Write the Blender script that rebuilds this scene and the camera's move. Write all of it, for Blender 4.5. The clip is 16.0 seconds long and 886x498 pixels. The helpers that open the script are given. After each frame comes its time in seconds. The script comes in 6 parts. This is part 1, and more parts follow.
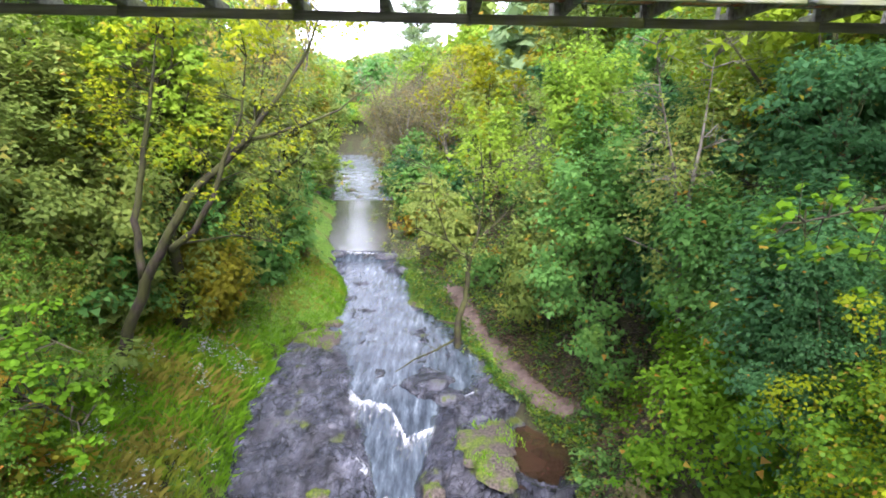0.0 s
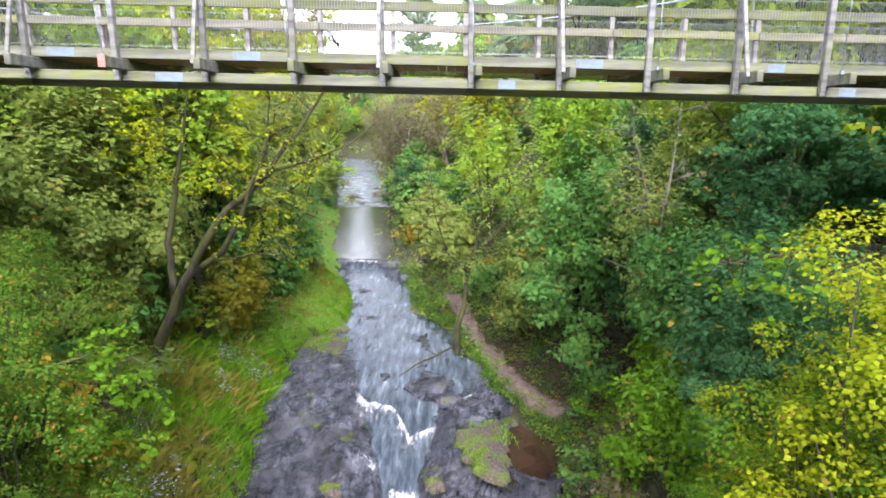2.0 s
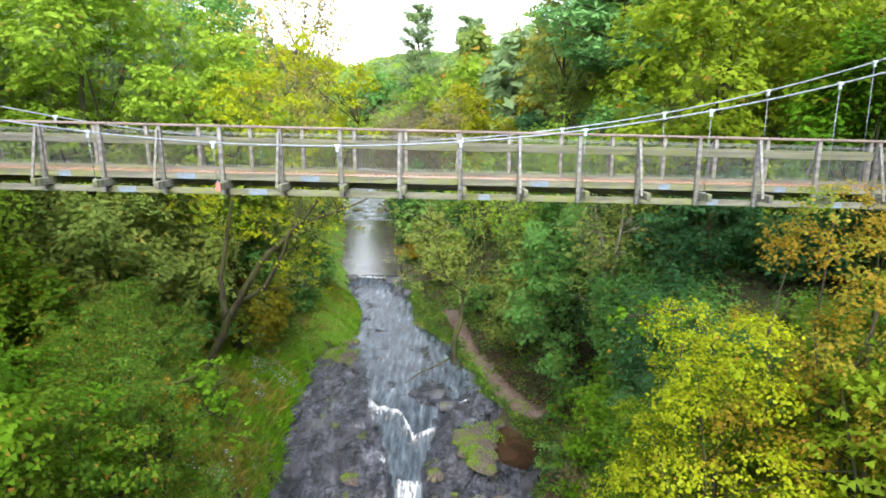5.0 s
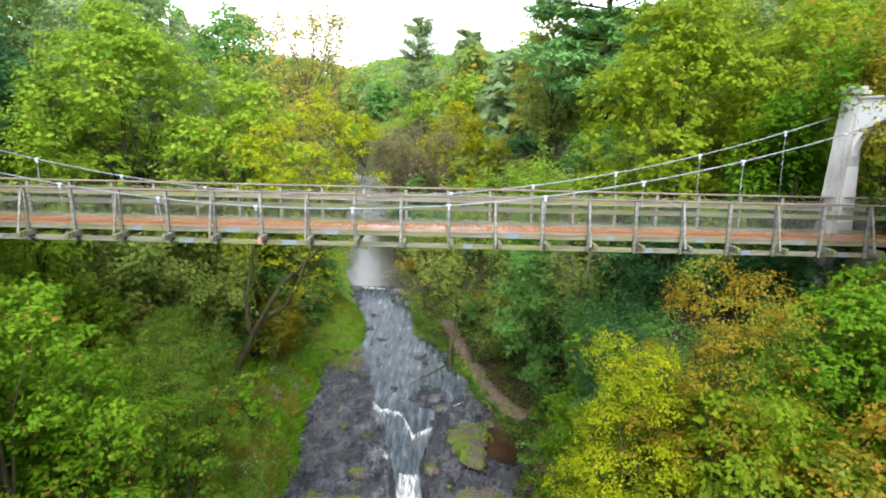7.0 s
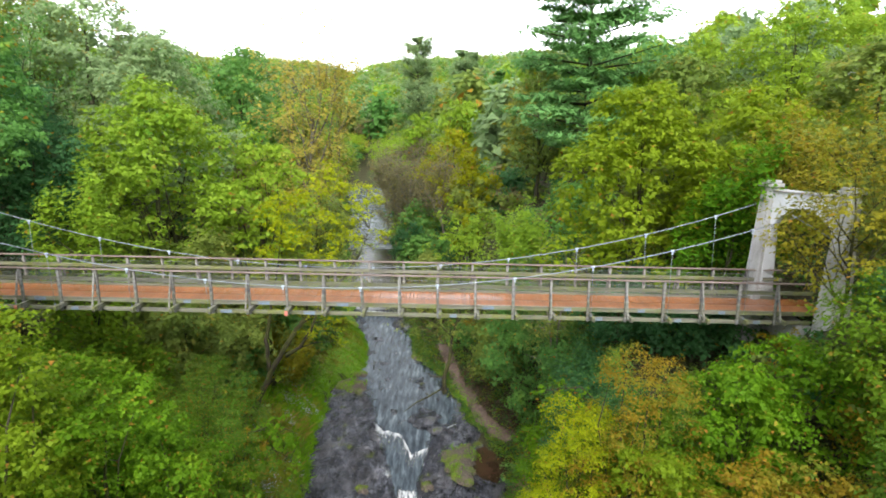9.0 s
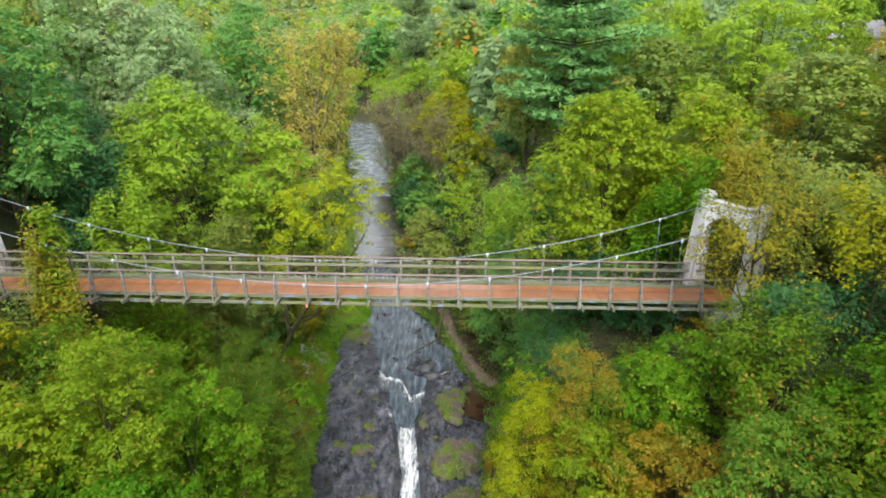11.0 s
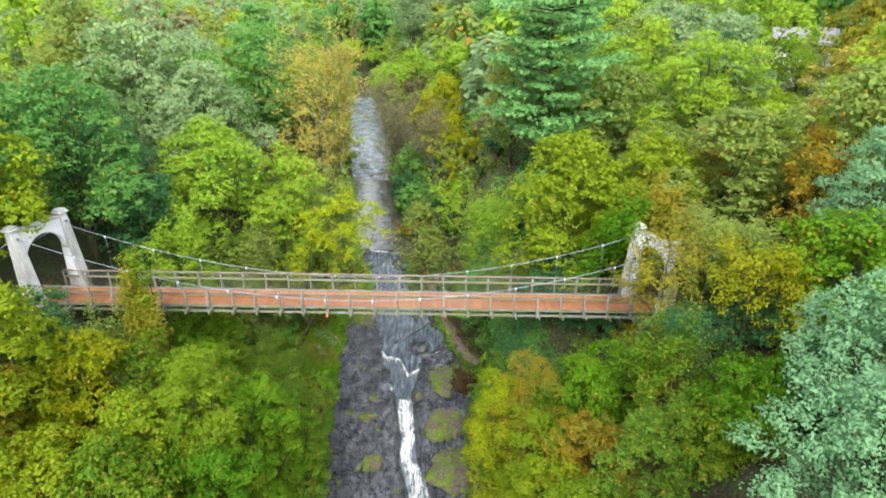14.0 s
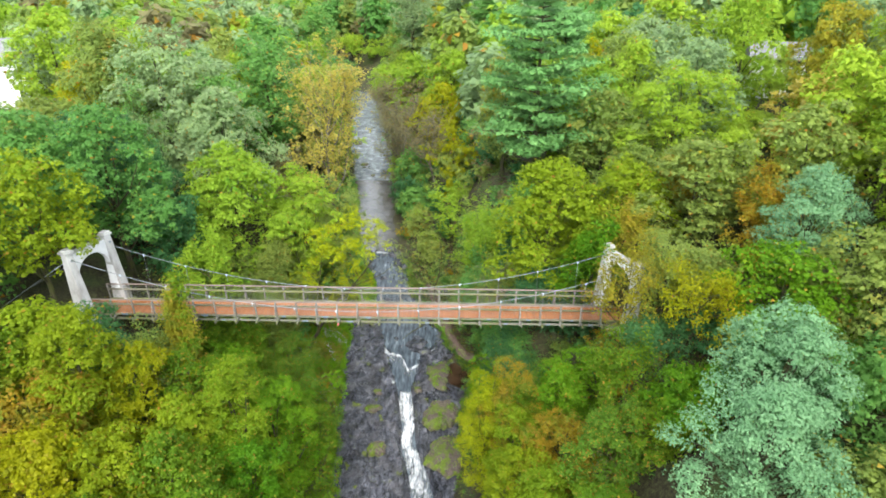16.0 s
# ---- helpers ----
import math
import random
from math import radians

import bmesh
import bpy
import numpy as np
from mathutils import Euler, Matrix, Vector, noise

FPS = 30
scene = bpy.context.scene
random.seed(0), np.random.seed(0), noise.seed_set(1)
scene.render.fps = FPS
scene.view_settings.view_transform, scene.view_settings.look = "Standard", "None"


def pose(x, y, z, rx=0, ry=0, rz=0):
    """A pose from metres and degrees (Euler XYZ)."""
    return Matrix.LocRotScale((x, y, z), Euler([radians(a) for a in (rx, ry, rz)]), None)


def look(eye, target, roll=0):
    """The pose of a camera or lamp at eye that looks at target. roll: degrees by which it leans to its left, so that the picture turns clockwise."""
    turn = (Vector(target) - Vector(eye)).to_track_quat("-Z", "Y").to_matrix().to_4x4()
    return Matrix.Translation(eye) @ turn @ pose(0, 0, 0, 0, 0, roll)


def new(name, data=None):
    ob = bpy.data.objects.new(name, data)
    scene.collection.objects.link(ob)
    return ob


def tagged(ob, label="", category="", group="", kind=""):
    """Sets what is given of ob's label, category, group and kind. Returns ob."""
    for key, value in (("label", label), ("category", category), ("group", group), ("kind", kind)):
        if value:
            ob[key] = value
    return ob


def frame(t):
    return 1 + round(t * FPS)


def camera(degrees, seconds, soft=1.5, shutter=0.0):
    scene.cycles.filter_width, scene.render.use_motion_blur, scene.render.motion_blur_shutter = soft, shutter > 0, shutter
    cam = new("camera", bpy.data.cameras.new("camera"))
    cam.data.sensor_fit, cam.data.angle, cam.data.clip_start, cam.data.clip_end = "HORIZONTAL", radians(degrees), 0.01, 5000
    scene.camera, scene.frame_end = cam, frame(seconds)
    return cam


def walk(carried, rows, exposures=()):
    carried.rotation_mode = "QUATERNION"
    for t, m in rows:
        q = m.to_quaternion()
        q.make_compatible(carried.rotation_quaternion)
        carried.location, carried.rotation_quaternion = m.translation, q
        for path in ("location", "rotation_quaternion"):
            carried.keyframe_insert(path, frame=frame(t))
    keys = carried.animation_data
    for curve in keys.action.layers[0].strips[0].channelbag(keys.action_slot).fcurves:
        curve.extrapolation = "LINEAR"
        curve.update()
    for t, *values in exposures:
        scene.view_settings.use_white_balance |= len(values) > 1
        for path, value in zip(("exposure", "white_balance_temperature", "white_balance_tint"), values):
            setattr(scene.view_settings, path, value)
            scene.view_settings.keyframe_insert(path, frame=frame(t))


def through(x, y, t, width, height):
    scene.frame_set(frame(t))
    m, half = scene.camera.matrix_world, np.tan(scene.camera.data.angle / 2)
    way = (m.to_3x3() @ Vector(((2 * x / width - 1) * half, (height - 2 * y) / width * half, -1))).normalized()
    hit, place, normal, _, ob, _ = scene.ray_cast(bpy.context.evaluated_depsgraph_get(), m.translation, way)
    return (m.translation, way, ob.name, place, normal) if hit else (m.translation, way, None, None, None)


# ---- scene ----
cam = camera(74.7, 16.0, soft=1.8)
METRES, EYE, TILT, LEAN, TURN = 35.0, 10.5, -12.0, 0.0, 0.0
ROWS = [
    (0.0, 0.0, 0.0, 0.0, 0.0, 0.0, -0.0),
    (0.5, 0.0026, -0.0124, 0.0043, -0.0, -0.01, 0.01),
    (1.0, 0.0022, -0.0254, 0.008, -0.01, 0.02, -0.02),
    (1.5, 0.0004, -0.0398, 0.012, -0.03, 0.02, -0.03),
    (2.0, -0.0005, -0.0559, 0.0167, -0.02, 0.02, -0.02),
    (2.5, -0.0009, -0.073, 0.0216, -0.01, 0.05, -0.03),
    (3.0, -0.0009, -0.0921, 0.0275, -0.01, 0.06, -0.02),
    (3.5, -0.0008, -0.1127, 0.0335, -0.04, 0.08, -0.04),
    (4.0, -0.0008, -0.1347, 0.0402, -0.06, 0.08, -0.05),
    (6.5, 0.005, -0.2591, 0.0782, -0.04, 0.11, -0.07),
    (7.0, 0.0069, -0.2851, 0.0865, -0.03, 0.11, -0.06),
    (7.5, 0.0091, -0.3118, 0.0965, -0.02, 0.1, -0.04),
    (8.0, 0.0118, -0.3403, 0.1128, 0.01, 0.09, -0.02),
    (8.5, 0.0148, -0.3703, 0.134, 0.04, 0.09, -0.03),
    (9.0, 0.0178, -0.4011, 0.1581, 0.05, 0.07, -0.0),
    (9.2, 0.0191, -0.4137, 0.1683, 0.06, 0.02, 0.02),
    (11.3, 0.0358, -0.5514, 0.2755, 0.15, -9.5, 0.24),
    (11.5, 0.0374, -0.5645, 0.2853, 0.15, -10.68, 0.25),
    (12.0, 0.0407, -0.597, 0.3086, 0.15, -11.84, 0.26),
    (12.5, 0.0434, -0.6294, 0.3303, 0.11, -11.87, 0.23),
    (13.0, 0.0458, -0.6615, 0.3521, 0.08, -11.91, 0.22),
    (13.5, 0.048, -0.6934, 0.3741, 0.04, -11.93, 0.21),
    (14.0, 0.0504, -0.7253, 0.3972, 0.01, -11.96, 0.2),
    (14.5, 0.0529, -0.7573, 0.4204, 0.01, -12.01, 0.19),
    (15.0, 0.0554, -0.7893, 0.4445, 0.01, -12.14, 0.21),
    (15.5, 0.0577, -0.8213, 0.4682, -0.01, -12.74, 0.22),
    (16.0, 0.0598, -0.853, 0.4922, -0.0, -13.67, 0.22),
]
walk(cam, [(t, pose(0, 0, EYE, TILT, LEAN, TURN) @ pose(METRES * x, METRES * y, METRES * z, 90 + pitch, roll, yaw)) for t, x, y, z, yaw, pitch, roll in ROWS],
     exposures=[(0.0, 3.02, 6050, 25), (3.5, 2.72, 6280, 17), (7.0, 2.3, 6600, 10), (9.0, 2.05, 6700, 10), (11.5, 2.12, 6700, 10), (13.0, 2.35, 6650, 8), (16.0, 2.38, 6600, 8)])

# world: a bright overcast sky with a broad, weak sun
world = bpy.data.worlds.new("overcast_sky")
scene.world = world
world.use_nodes = True
wn = world.node_tree
sky = wn.nodes.new("ShaderNodeTexSky")
sky.sky_type = 'NISHITA'
sky.sun_disc = False
sky.sun_elevation = radians(46)
sky.sun_rotation = radians(178)
sky.air_density, sky.dust_density, sky.ozone_density = 1.0, 1.0, 1.0
background = wn.nodes["Background"]
background.inputs["Strength"].default_value = 0.15
hazy = wn.nodes.new("ShaderNodeHueSaturation")
hazy.inputs["Saturation"].default_value = 0.3
hazy.inputs["Value"].default_value = 1.0
wn.links.new(sky.outputs[0], hazy.inputs["Color"])
wn.links.new(hazy.outputs[0], background.inputs["Color"])
sun = new("sun", bpy.data.lights.new("sun", "SUN"))
sun.data.energy, sun.data.angle, sun.data.color = 0.9, radians(30), (1.0, 0.97, 0.92)
sun.matrix_world = look((2, -60, 62), (0, 0, 0))

# ---- materials ----
def material(name, rough=0.7, metal=0.0):
    m = bpy.data.materials.new(name)
    m.use_nodes = True
    b = m.node_tree.nodes["Principled BSDF"]
    b.inputs["Roughness"].default_value, b.inputs["Metallic"].default_value = rough, metal
    return m, m.node_tree, b


def ramp(nt, source, stops):
    r = nt.nodes.new("ShaderNodeValToRGB")
    e = r.color_ramp.elements
    while len(e) < len(stops):
        e.new(0.5)
    for k, (p, c) in enumerate(stops):
        e[k].position, e[k].color = p, (*c, 1)
    nt.links.new(source, r.inputs["Fac"])
    return r.outputs["Color"]


def noise_tex(nt, scale, detail=4.0, stretch=(1, 1, 1), rough=0.55):
    co = nt.nodes.new("ShaderNodeTexCoord")
    mp = nt.nodes.new("ShaderNodeMapping")
    mp.inputs["Scale"].default_value = stretch
    n = nt.nodes.new("ShaderNodeTexNoise")
    n.inputs["Scale"].default_value, n.inputs["Detail"].default_value, n.inputs["Roughness"].default_value = scale, detail, rough
    nt.links.new(co.outputs["Object"], mp.inputs["Vector"])
    nt.links.new(mp.outputs[0], n.inputs["Vector"])
    return n.outputs["Fac"]


def mix(nt, fac, a, b, blend="MIX"):
    m = nt.nodes.new("ShaderNodeMix")
    m.data_type, m.blend_type = "RGBA", blend
    for sock, v in ((m.inputs[0], fac), (m.inputs[6], a), (m.inputs[7], b)):
        if isinstance(v, (int, float)):
            sock.default_value = v
        elif isinstance(v, tuple):
            sock.default_value = (*v, 1)
        else:
            nt.links.new(v, sock)
    return m.outputs[2]


def bump(nt, bsdf, height, strength=0.4, distance=0.02):
    b = nt.nodes.new("ShaderNodeBump")
    b.inputs["Strength"].default_value, b.inputs["Distance"].default_value = strength, distance
    nt.links.new(height, b.inputs["Height"])
    nt.links.new(b.outputs[0], bsdf.inputs["Normal"])


def leaf_material(name, dark, main, light, accent=None, patch=0.0, through=0.55, gloss=0.1, turned=0.0):
    """Leaves: each one its own shade, every tree its own tint, and patches that have turned."""
    m, nt, b = material(name, 0.48)
    geo = nt.nodes.new("ShaderNodeNewGeometry")
    info = nt.nodes.new("ShaderNodeObjectInfo")
    half = [tuple(0.4 * a + 0.6 * c for a, c in zip(side, main)) for side in (dark, light)]
    col = ramp(nt, geo.outputs["Random Per Island"], [(0.0, half[0]), (0.5, main), (1.0, half[1])])
    col = mix(nt, ramp(nt, noise_tex(nt, 1.1, 3.0), [(0.35, (0, 0, 0)), (0.65, (1, 1, 1))]), mix(nt, 0.28, col, dark), mix(nt, 0.2, col, light))
    if accent:
        n = noise_tex(nt, 0.55, 3.0)
        f = ramp(nt, n, [(0.62 - 0.25 * patch, (0, 0, 0)), (0.78 - 0.25 * patch, (1, 1, 1))])
        col = mix(nt, f, col, accent)
    if turned:
        white = nt.nodes.new("ShaderNodeTexWhiteNoise")
        white.noise_dimensions = "1D"
        nt.links.new(geo.outputs["Random Per Island"], white.inputs["W"])
        f = ramp(nt, white.outputs["Value"], [(1 - turned - 0.005, (0, 0, 0)), (1 - turned, (1, 1, 1))])
        col = mix(nt, f, col, ramp(nt, geo.outputs["Random Per Island"], [(0.2, (0.30, 0.27, 0.03)), (0.8, (0.34, 0.17, 0.03))]))
    hs = nt.nodes.new("ShaderNodeHueSaturation")
    mr = nt.nodes.new("ShaderNodeMapRange")
    mr.inputs["To Min"].default_value, mr.inputs["To Max"].default_value = 0.492, 0.510
    mv = nt.nodes.new("ShaderNodeMapRange")
    mv.inputs["To Min"].default_value, mv.inputs["To Max"].default_value = 1.28, 1.06
    nt.links.new(info.outputs["Random"], mr.inputs["Value"])
    nt.links.new(info.outputs["Random"], mv.inputs["Value"])
    nt.links.new(mr.outputs[0], hs.inputs["Hue"])
    nt.links.new(mv.outputs[0], hs.inputs["Value"])
    nt.links.new(col, hs.inputs["Color"])
    nt.links.new(hs.outputs[0], b.inputs["Base Color"])
    b.inputs["Specular IOR Level"].default_value = gloss
    tr = nt.nodes.new("ShaderNodeBsdfTranslucent")
    nt.links.new(hs.outputs[0], tr.inputs["Color"])
    ms = nt.nodes.new("ShaderNodeMixShader")
    ms.inputs[0].default_value = through
    nt.links.new(b.outputs[0], ms.inputs[1])
    nt.links.new(tr.outputs[0], ms.inputs[2])
    nt.links.new(ms.outputs[0], nt.nodes["Material Output"].inputs["Surface"])
    return m


LEAF = {
    # green, lime, olive, grey and pine are lifted and blued, partly for distance haze
    "green": leaf_material("green_leaves", (0.053, 0.130, 0.034), (0.106, 0.246, 0.053), (0.191, 0.366, 0.081), (0.211, 0.324, 0.047), 0.05, turned=0.02),
    "vivid": leaf_material("vivid_green_leaves", (0.045, 0.119, 0.006), (0.092, 0.217, 0.009), (0.165, 0.306, 0.015), (0.191, 0.246, 0.012), 0.1, turned=0.025),
    "turning": leaf_material("turning_green_leaves", (0.040, 0.105, 0.012), (0.086, 0.190, 0.018), (0.155, 0.285, 0.030), (0.150, 0.165, 0.016), 0.2, turned=0.08),
    "lime": leaf_material("lime_leaves", (0.121, 0.209, 0.019), (0.232, 0.351, 0.029), (0.344, 0.460, 0.045), (0.102, 0.236, 0.021), 0.18, turned=0.015),
    "moss": leaf_material("moss_green_leaves", (0.051, 0.110, 0.008), (0.110, 0.200, 0.011), (0.185, 0.280, 0.018), (0.053, 0.135, 0.012), 0.32, turned=0.06),
    "citrus": leaf_material("citrus_yellow_leaves", (0.085, 0.136, 0.007), (0.172, 0.242, 0.010), (0.265, 0.330, 0.014), (0.105, 0.190, 0.012), 0.25, turned=0.03),
    "bright": leaf_material("bright_yellow_green_leaves", (0.095, 0.158, 0.009), (0.172, 0.255, 0.012), (0.262, 0.340, 0.019), (0.105, 0.200, 0.013), 0.15, turned=0.02),
    "canary": leaf_material("canary_yellow_leaves", (0.150, 0.195, 0.006), (0.278, 0.332, 0.008), (0.395, 0.435, 0.012), (0.190, 0.270, 0.008), 0.15, turned=0.02),
    "olive": leaf_material("olive_leaves", (0.081, 0.129, 0.033), (0.185, 0.255, 0.054), (0.304, 0.368, 0.078), (0.268, 0.241, 0.045), 0.12, turned=0.03),
    "dark": leaf_material("dark_green_leaves", (0.026, 0.086, 0.031), (0.055, 0.154, 0.051), (0.105, 0.231, 0.079), turned=0.015),
    "grey": leaf_material("grey_green_leaves", (0.108, 0.180, 0.086), (0.216, 0.314, 0.139), (0.336, 0.426, 0.198), (0.252, 0.342, 0.092), 0.1, turned=0.02),
    "silver": leaf_material("silver_green_leaves", (0.052, 0.135, 0.062), (0.148, 0.290, 0.138), (0.255, 0.430, 0.225), None, 0, 0.4),
    "gold": leaf_material("golden_leaves", (0.125, 0.125, 0.012), (0.250, 0.235, 0.020), (0.37, 0.32, 0.028), (0.12, 0.18, 0.020), 0.35, turned=0.03),
    "amber": leaf_material("amber_leaves", (0.21, 0.180, 0.040), (0.39, 0.325, 0.065), (0.49, 0.42, 0.085), (0.21, 0.22, 0.05), 0.15),
    "orange": leaf_material("orange_leaves", (0.135, 0.118, 0.012), (0.280, 0.205, 0.016), (0.410, 0.250, 0.020), (0.114, 0.194, 0.021), 0.5, turned=0.08),
    "yellow": leaf_material("yellow_leaves", (0.140, 0.158, 0.005), (0.270, 0.282, 0.007), (0.390, 0.380, 0.010), (0.110, 0.185, 0.010), 0.2, turned=0.03),
    "pine": leaf_material("pine_needles", (0.044, 0.131, 0.039), (0.100, 0.244, 0.072), (0.188, 0.362, 0.112), None, 0, 0.4),
    "rust": leaf_material("rust_leaves", (0.091, 0.088, 0.044), (0.182, 0.169, 0.081), (0.280, 0.247, 0.117), (0.111, 0.163, 0.044), 0.2, turned=0.04),
}

BARK, nt, b = material("mossy_bark", 0.9)
n = noise_tex(nt, 6.0, 6.0, (1, 1, 0.25))
c = ramp(nt, n, [(0.3, (0.012, 0.009, 0.006)), (0.55, (0.036, 0.027, 0.018)), (0.75, (0.070, 0.055, 0.038))])
f = ramp(nt, noise_tex(nt, 1.5, 3.0), [(0.38, (0, 0, 0)), (0.54, (1, 1, 1))])
nt.links.new(mix(nt, f, c, mix(nt, n, (0.018, 0.020, 0.004), (0.065, 0.070, 0.012))), b.inputs["Base Color"])
bump(nt, b, n, 0.8, 0.03)

PALE_BARK, nt, b = material("pale_bark", 0.85)
n = noise_tex(nt, 5.0, 6.0, (1, 1, 0.3))
nt.links.new(ramp(nt, n, [(0.3, (0.06, 0.052, 0.036)), (0.5, (0.15, 0.135, 0.105)), (0.75, (0.24, 0.22, 0.18))]), b.inputs["Base Color"])
bump(nt, b, n, 0.5, 0.02)

GROUND, nt, b = material("forest_floor", 0.95)
n1, n2, n3 = noise_tex(nt, 0.35, 4.0), noise_tex(nt, 5.5, 9.0, (1, 1, 1), 0.75), noise_tex(nt, 16.0, 5.0, (1, 1, 1), 0.7)
green = ramp(nt, n3, [(0.35, (0.012, 0.03, 0.005)), (0.5, (0.04, 0.075, 0.012)), (0.65, (0.12, 0.16, 0.03))])
soil = ramp(nt, n2, [(0.36, (0.009, 0.006, 0.004)), (0.5, (0.034, 0.021, 0.013)), (0.64, (0.095, 0.058, 0.034))])
f = ramp(nt, n1, [(0.5, (0, 0, 0)), (0.62, (1, 1, 1))])
f2 = ramp(nt, n2, [(0.4, (0, 0, 0)), (0.6, (1, 1, 1))])
nt.links.new(mix(nt, mix(nt, 0.5, f, f2), soil, green), b.inputs["Base Color"])
bump(nt, b, n3, 0.8, 0.06)

PATH, nt, b = material("trodden_earth", 0.9)
n2 = noise_tex(nt, 5.0, 6.0)
nt.links.new(ramp(nt, n2, [(0.3, (0.065, 0.043, 0.034)), (0.55, (0.135, 0.095, 0.076)), (0.8, (0.21, 0.155, 0.125))]), b.inputs["Base Color"])
bump(nt, b, n2, 0.5, 0.03)

ROCK, nt, b = material("wet_bedrock", 0.35)
n1, n2, n3 = noise_tex(nt, 0.8, 5.0), noise_tex(nt, 2.2, 7.0, (1.2, 0.6, 1), 0.6), noise_tex(nt, 0.45, 3.0)
c = ramp(nt, n2, [(0.32, (0.012, 0.013, 0.018)), (0.42, (0.036, 0.040, 0.051)), (0.54, (0.066, 0.071, 0.087)), (0.70, (0.130, 0.137, 0.162))])
c = mix(nt, ramp(nt, n1, [(0.48, (0, 0, 0)), (0.62, (0.8,) * 3)]), c, mix(nt, 0.3, c, (0.105, 0.092, 0.098)))
# thin cracks and bedding edges where two broad noises cross their middle value
line = ramp(nt, noise_tex(nt, 0.8, 2.0, (1.5, 0.6, 1), 0.5), [(0.484, (1,) * 3), (0.5, (0.05,) * 3), (0.514, (1,) * 3)])
ledge = ramp(nt, noise_tex(nt, 1.4, 2.0, (0.6, 1.4, 1), 0.5), [(0.485, (1,) * 3), (0.5, (0.08,) * 3), (0.513, (1,) * 3)])
line = mix(nt, 1.0, line, ledge, "MULTIPLY")
c = mix(nt, 0.9, c, line, "MULTIPLY")
pits = ramp(nt, noise_tex(nt, 1.9, 5.0, (1, 0.6, 1), 0.7), [(0.36, (0.2,) * 3), (0.45, (1,) * 3)])
c = mix(nt, 0.75, c, pits, "MULTIPLY")
grain = ramp(nt, noise_tex(nt, 7.5, 5.0, (1.4, 0.6, 1), 0.7), [(0.38, (0.6,) * 3), (0.5, (1.0,) * 3), (0.64, (1.4,) * 3)])
c = mix(nt, 0.5, c, grain, "MULTIPLY")
slab = ramp(nt, noise_tex(nt, 0.42, 4.0, (1, 0.7, 1), 0.6), [(0.38, (0.62, 0.62, 0.68)), (0.5, (0.97,) * 3), (0.62, (1.35, 1.32, 1.34))])
c = mix(nt, 0.9, c, slab, "MULTIPLY")
mossy = ramp(nt, noise_tex(nt, 1.3, 6.0), [(0.60, (0, 0, 0)), (0.66, (1, 1, 1))])
c = mix(nt, mix(nt, 1.0, mossy, ramp(nt, n3, [(0.45, (0, 0, 0)), (0.6, (1, 1, 1))]), "MULTIPLY"), c, (0.085, 0.11, 0.014))
nt.links.new(c, b.inputs["Base Color"])
nt.links.new(ramp(nt, n1, [(0.3, (0.08,) * 3), (0.7, (0.42,) * 3)]), b.inputs["Roughness"])
hs = nt.nodes.new("ShaderNodeMath")
hs.operation = "ADD"
nt.links.new(n2, hs.inputs[0])
nt.links.new(mix(nt, 0.6, pits, mix(nt, 0.5, grain, line, "MULTIPLY"), "MULTIPLY"), hs.inputs[1])
bump(nt, b, hs.outputs[0], 0.8, 0.06)

MOSS, nt, b = material("moss_and_sod", 0.95)
n2, n3 = noise_tex(nt, 1.5, 7.0, (1, 1, 1), 0.65), noise_tex(nt, 14.0, 5.0, (1, 1, 1), 0.7)
c = ramp(nt, n3, [(0.36, (0.025, 0.045, 0.004)), (0.5, (0.085, 0.13, 0.010)), (0.64, (0.17, 0.22, 0.02))])
nt.links.new(mix(nt, ramp(nt, n2, [(0.44, (0, 0, 0)), (0.54, (1, 1, 1))]), c, ramp(nt, noise_tex(nt, 9.0, 6.0, (1, 1, 1), 0.7), [(0.38, (0.035, 0.027, 0.022)), (0.6, (0.15, 0.12, 0.10))])), b.inputs["Base Color"])
bump(nt, b, n3, 1.0, 0.05)

GRASSY, nt, b = material("grassy_bank", 0.95)
n1, n2, n3 = noise_tex(nt, 0.7, 6.0), noise_tex(nt, 18.0, 6.0, (1, 1, 1), 0.7), noise_tex(nt, 5.0, 7.0, (1, 1, 1), 0.7)
c = ramp(nt, n2, [(0.36, (0.035, 0.08, 0.008)), (0.5, (0.11, 0.23, 0.014)), (0.64, (0.22, 0.40, 0.03))])
d = ramp(nt, n3, [(0.3, (0.09, 0.07, 0.025)), (0.6, (0.20, 0.175, 0.035)), (0.8, (0.29, 0.25, 0.05))])
nt.links.new(mix(nt, ramp(nt, n1, [(0.52, (0, 0, 0)), (0.68, (1, 1, 1))]), c, d), b.inputs["Base Color"])
bump(nt, b, n2, 1.0, 0.08)

WATER, nt, b = material("creek_water", 0.08)
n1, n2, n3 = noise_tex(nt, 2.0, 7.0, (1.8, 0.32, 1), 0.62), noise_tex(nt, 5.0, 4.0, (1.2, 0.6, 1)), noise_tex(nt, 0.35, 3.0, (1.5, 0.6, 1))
# the pale blue and near-white stops paint sky sheen and glints into the colour
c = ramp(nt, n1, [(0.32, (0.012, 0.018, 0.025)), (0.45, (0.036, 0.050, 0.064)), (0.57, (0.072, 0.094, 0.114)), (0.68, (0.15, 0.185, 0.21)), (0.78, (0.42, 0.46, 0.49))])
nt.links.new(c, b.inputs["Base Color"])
b.inputs["IOR"].default_value = 1.33
b.inputs["Specular IOR Level"].default_value = 0.8
sm = nt.nodes.new("ShaderNodeMath")
sm.operation = "ADD"
nt.links.new(n1, sm.inputs[0])
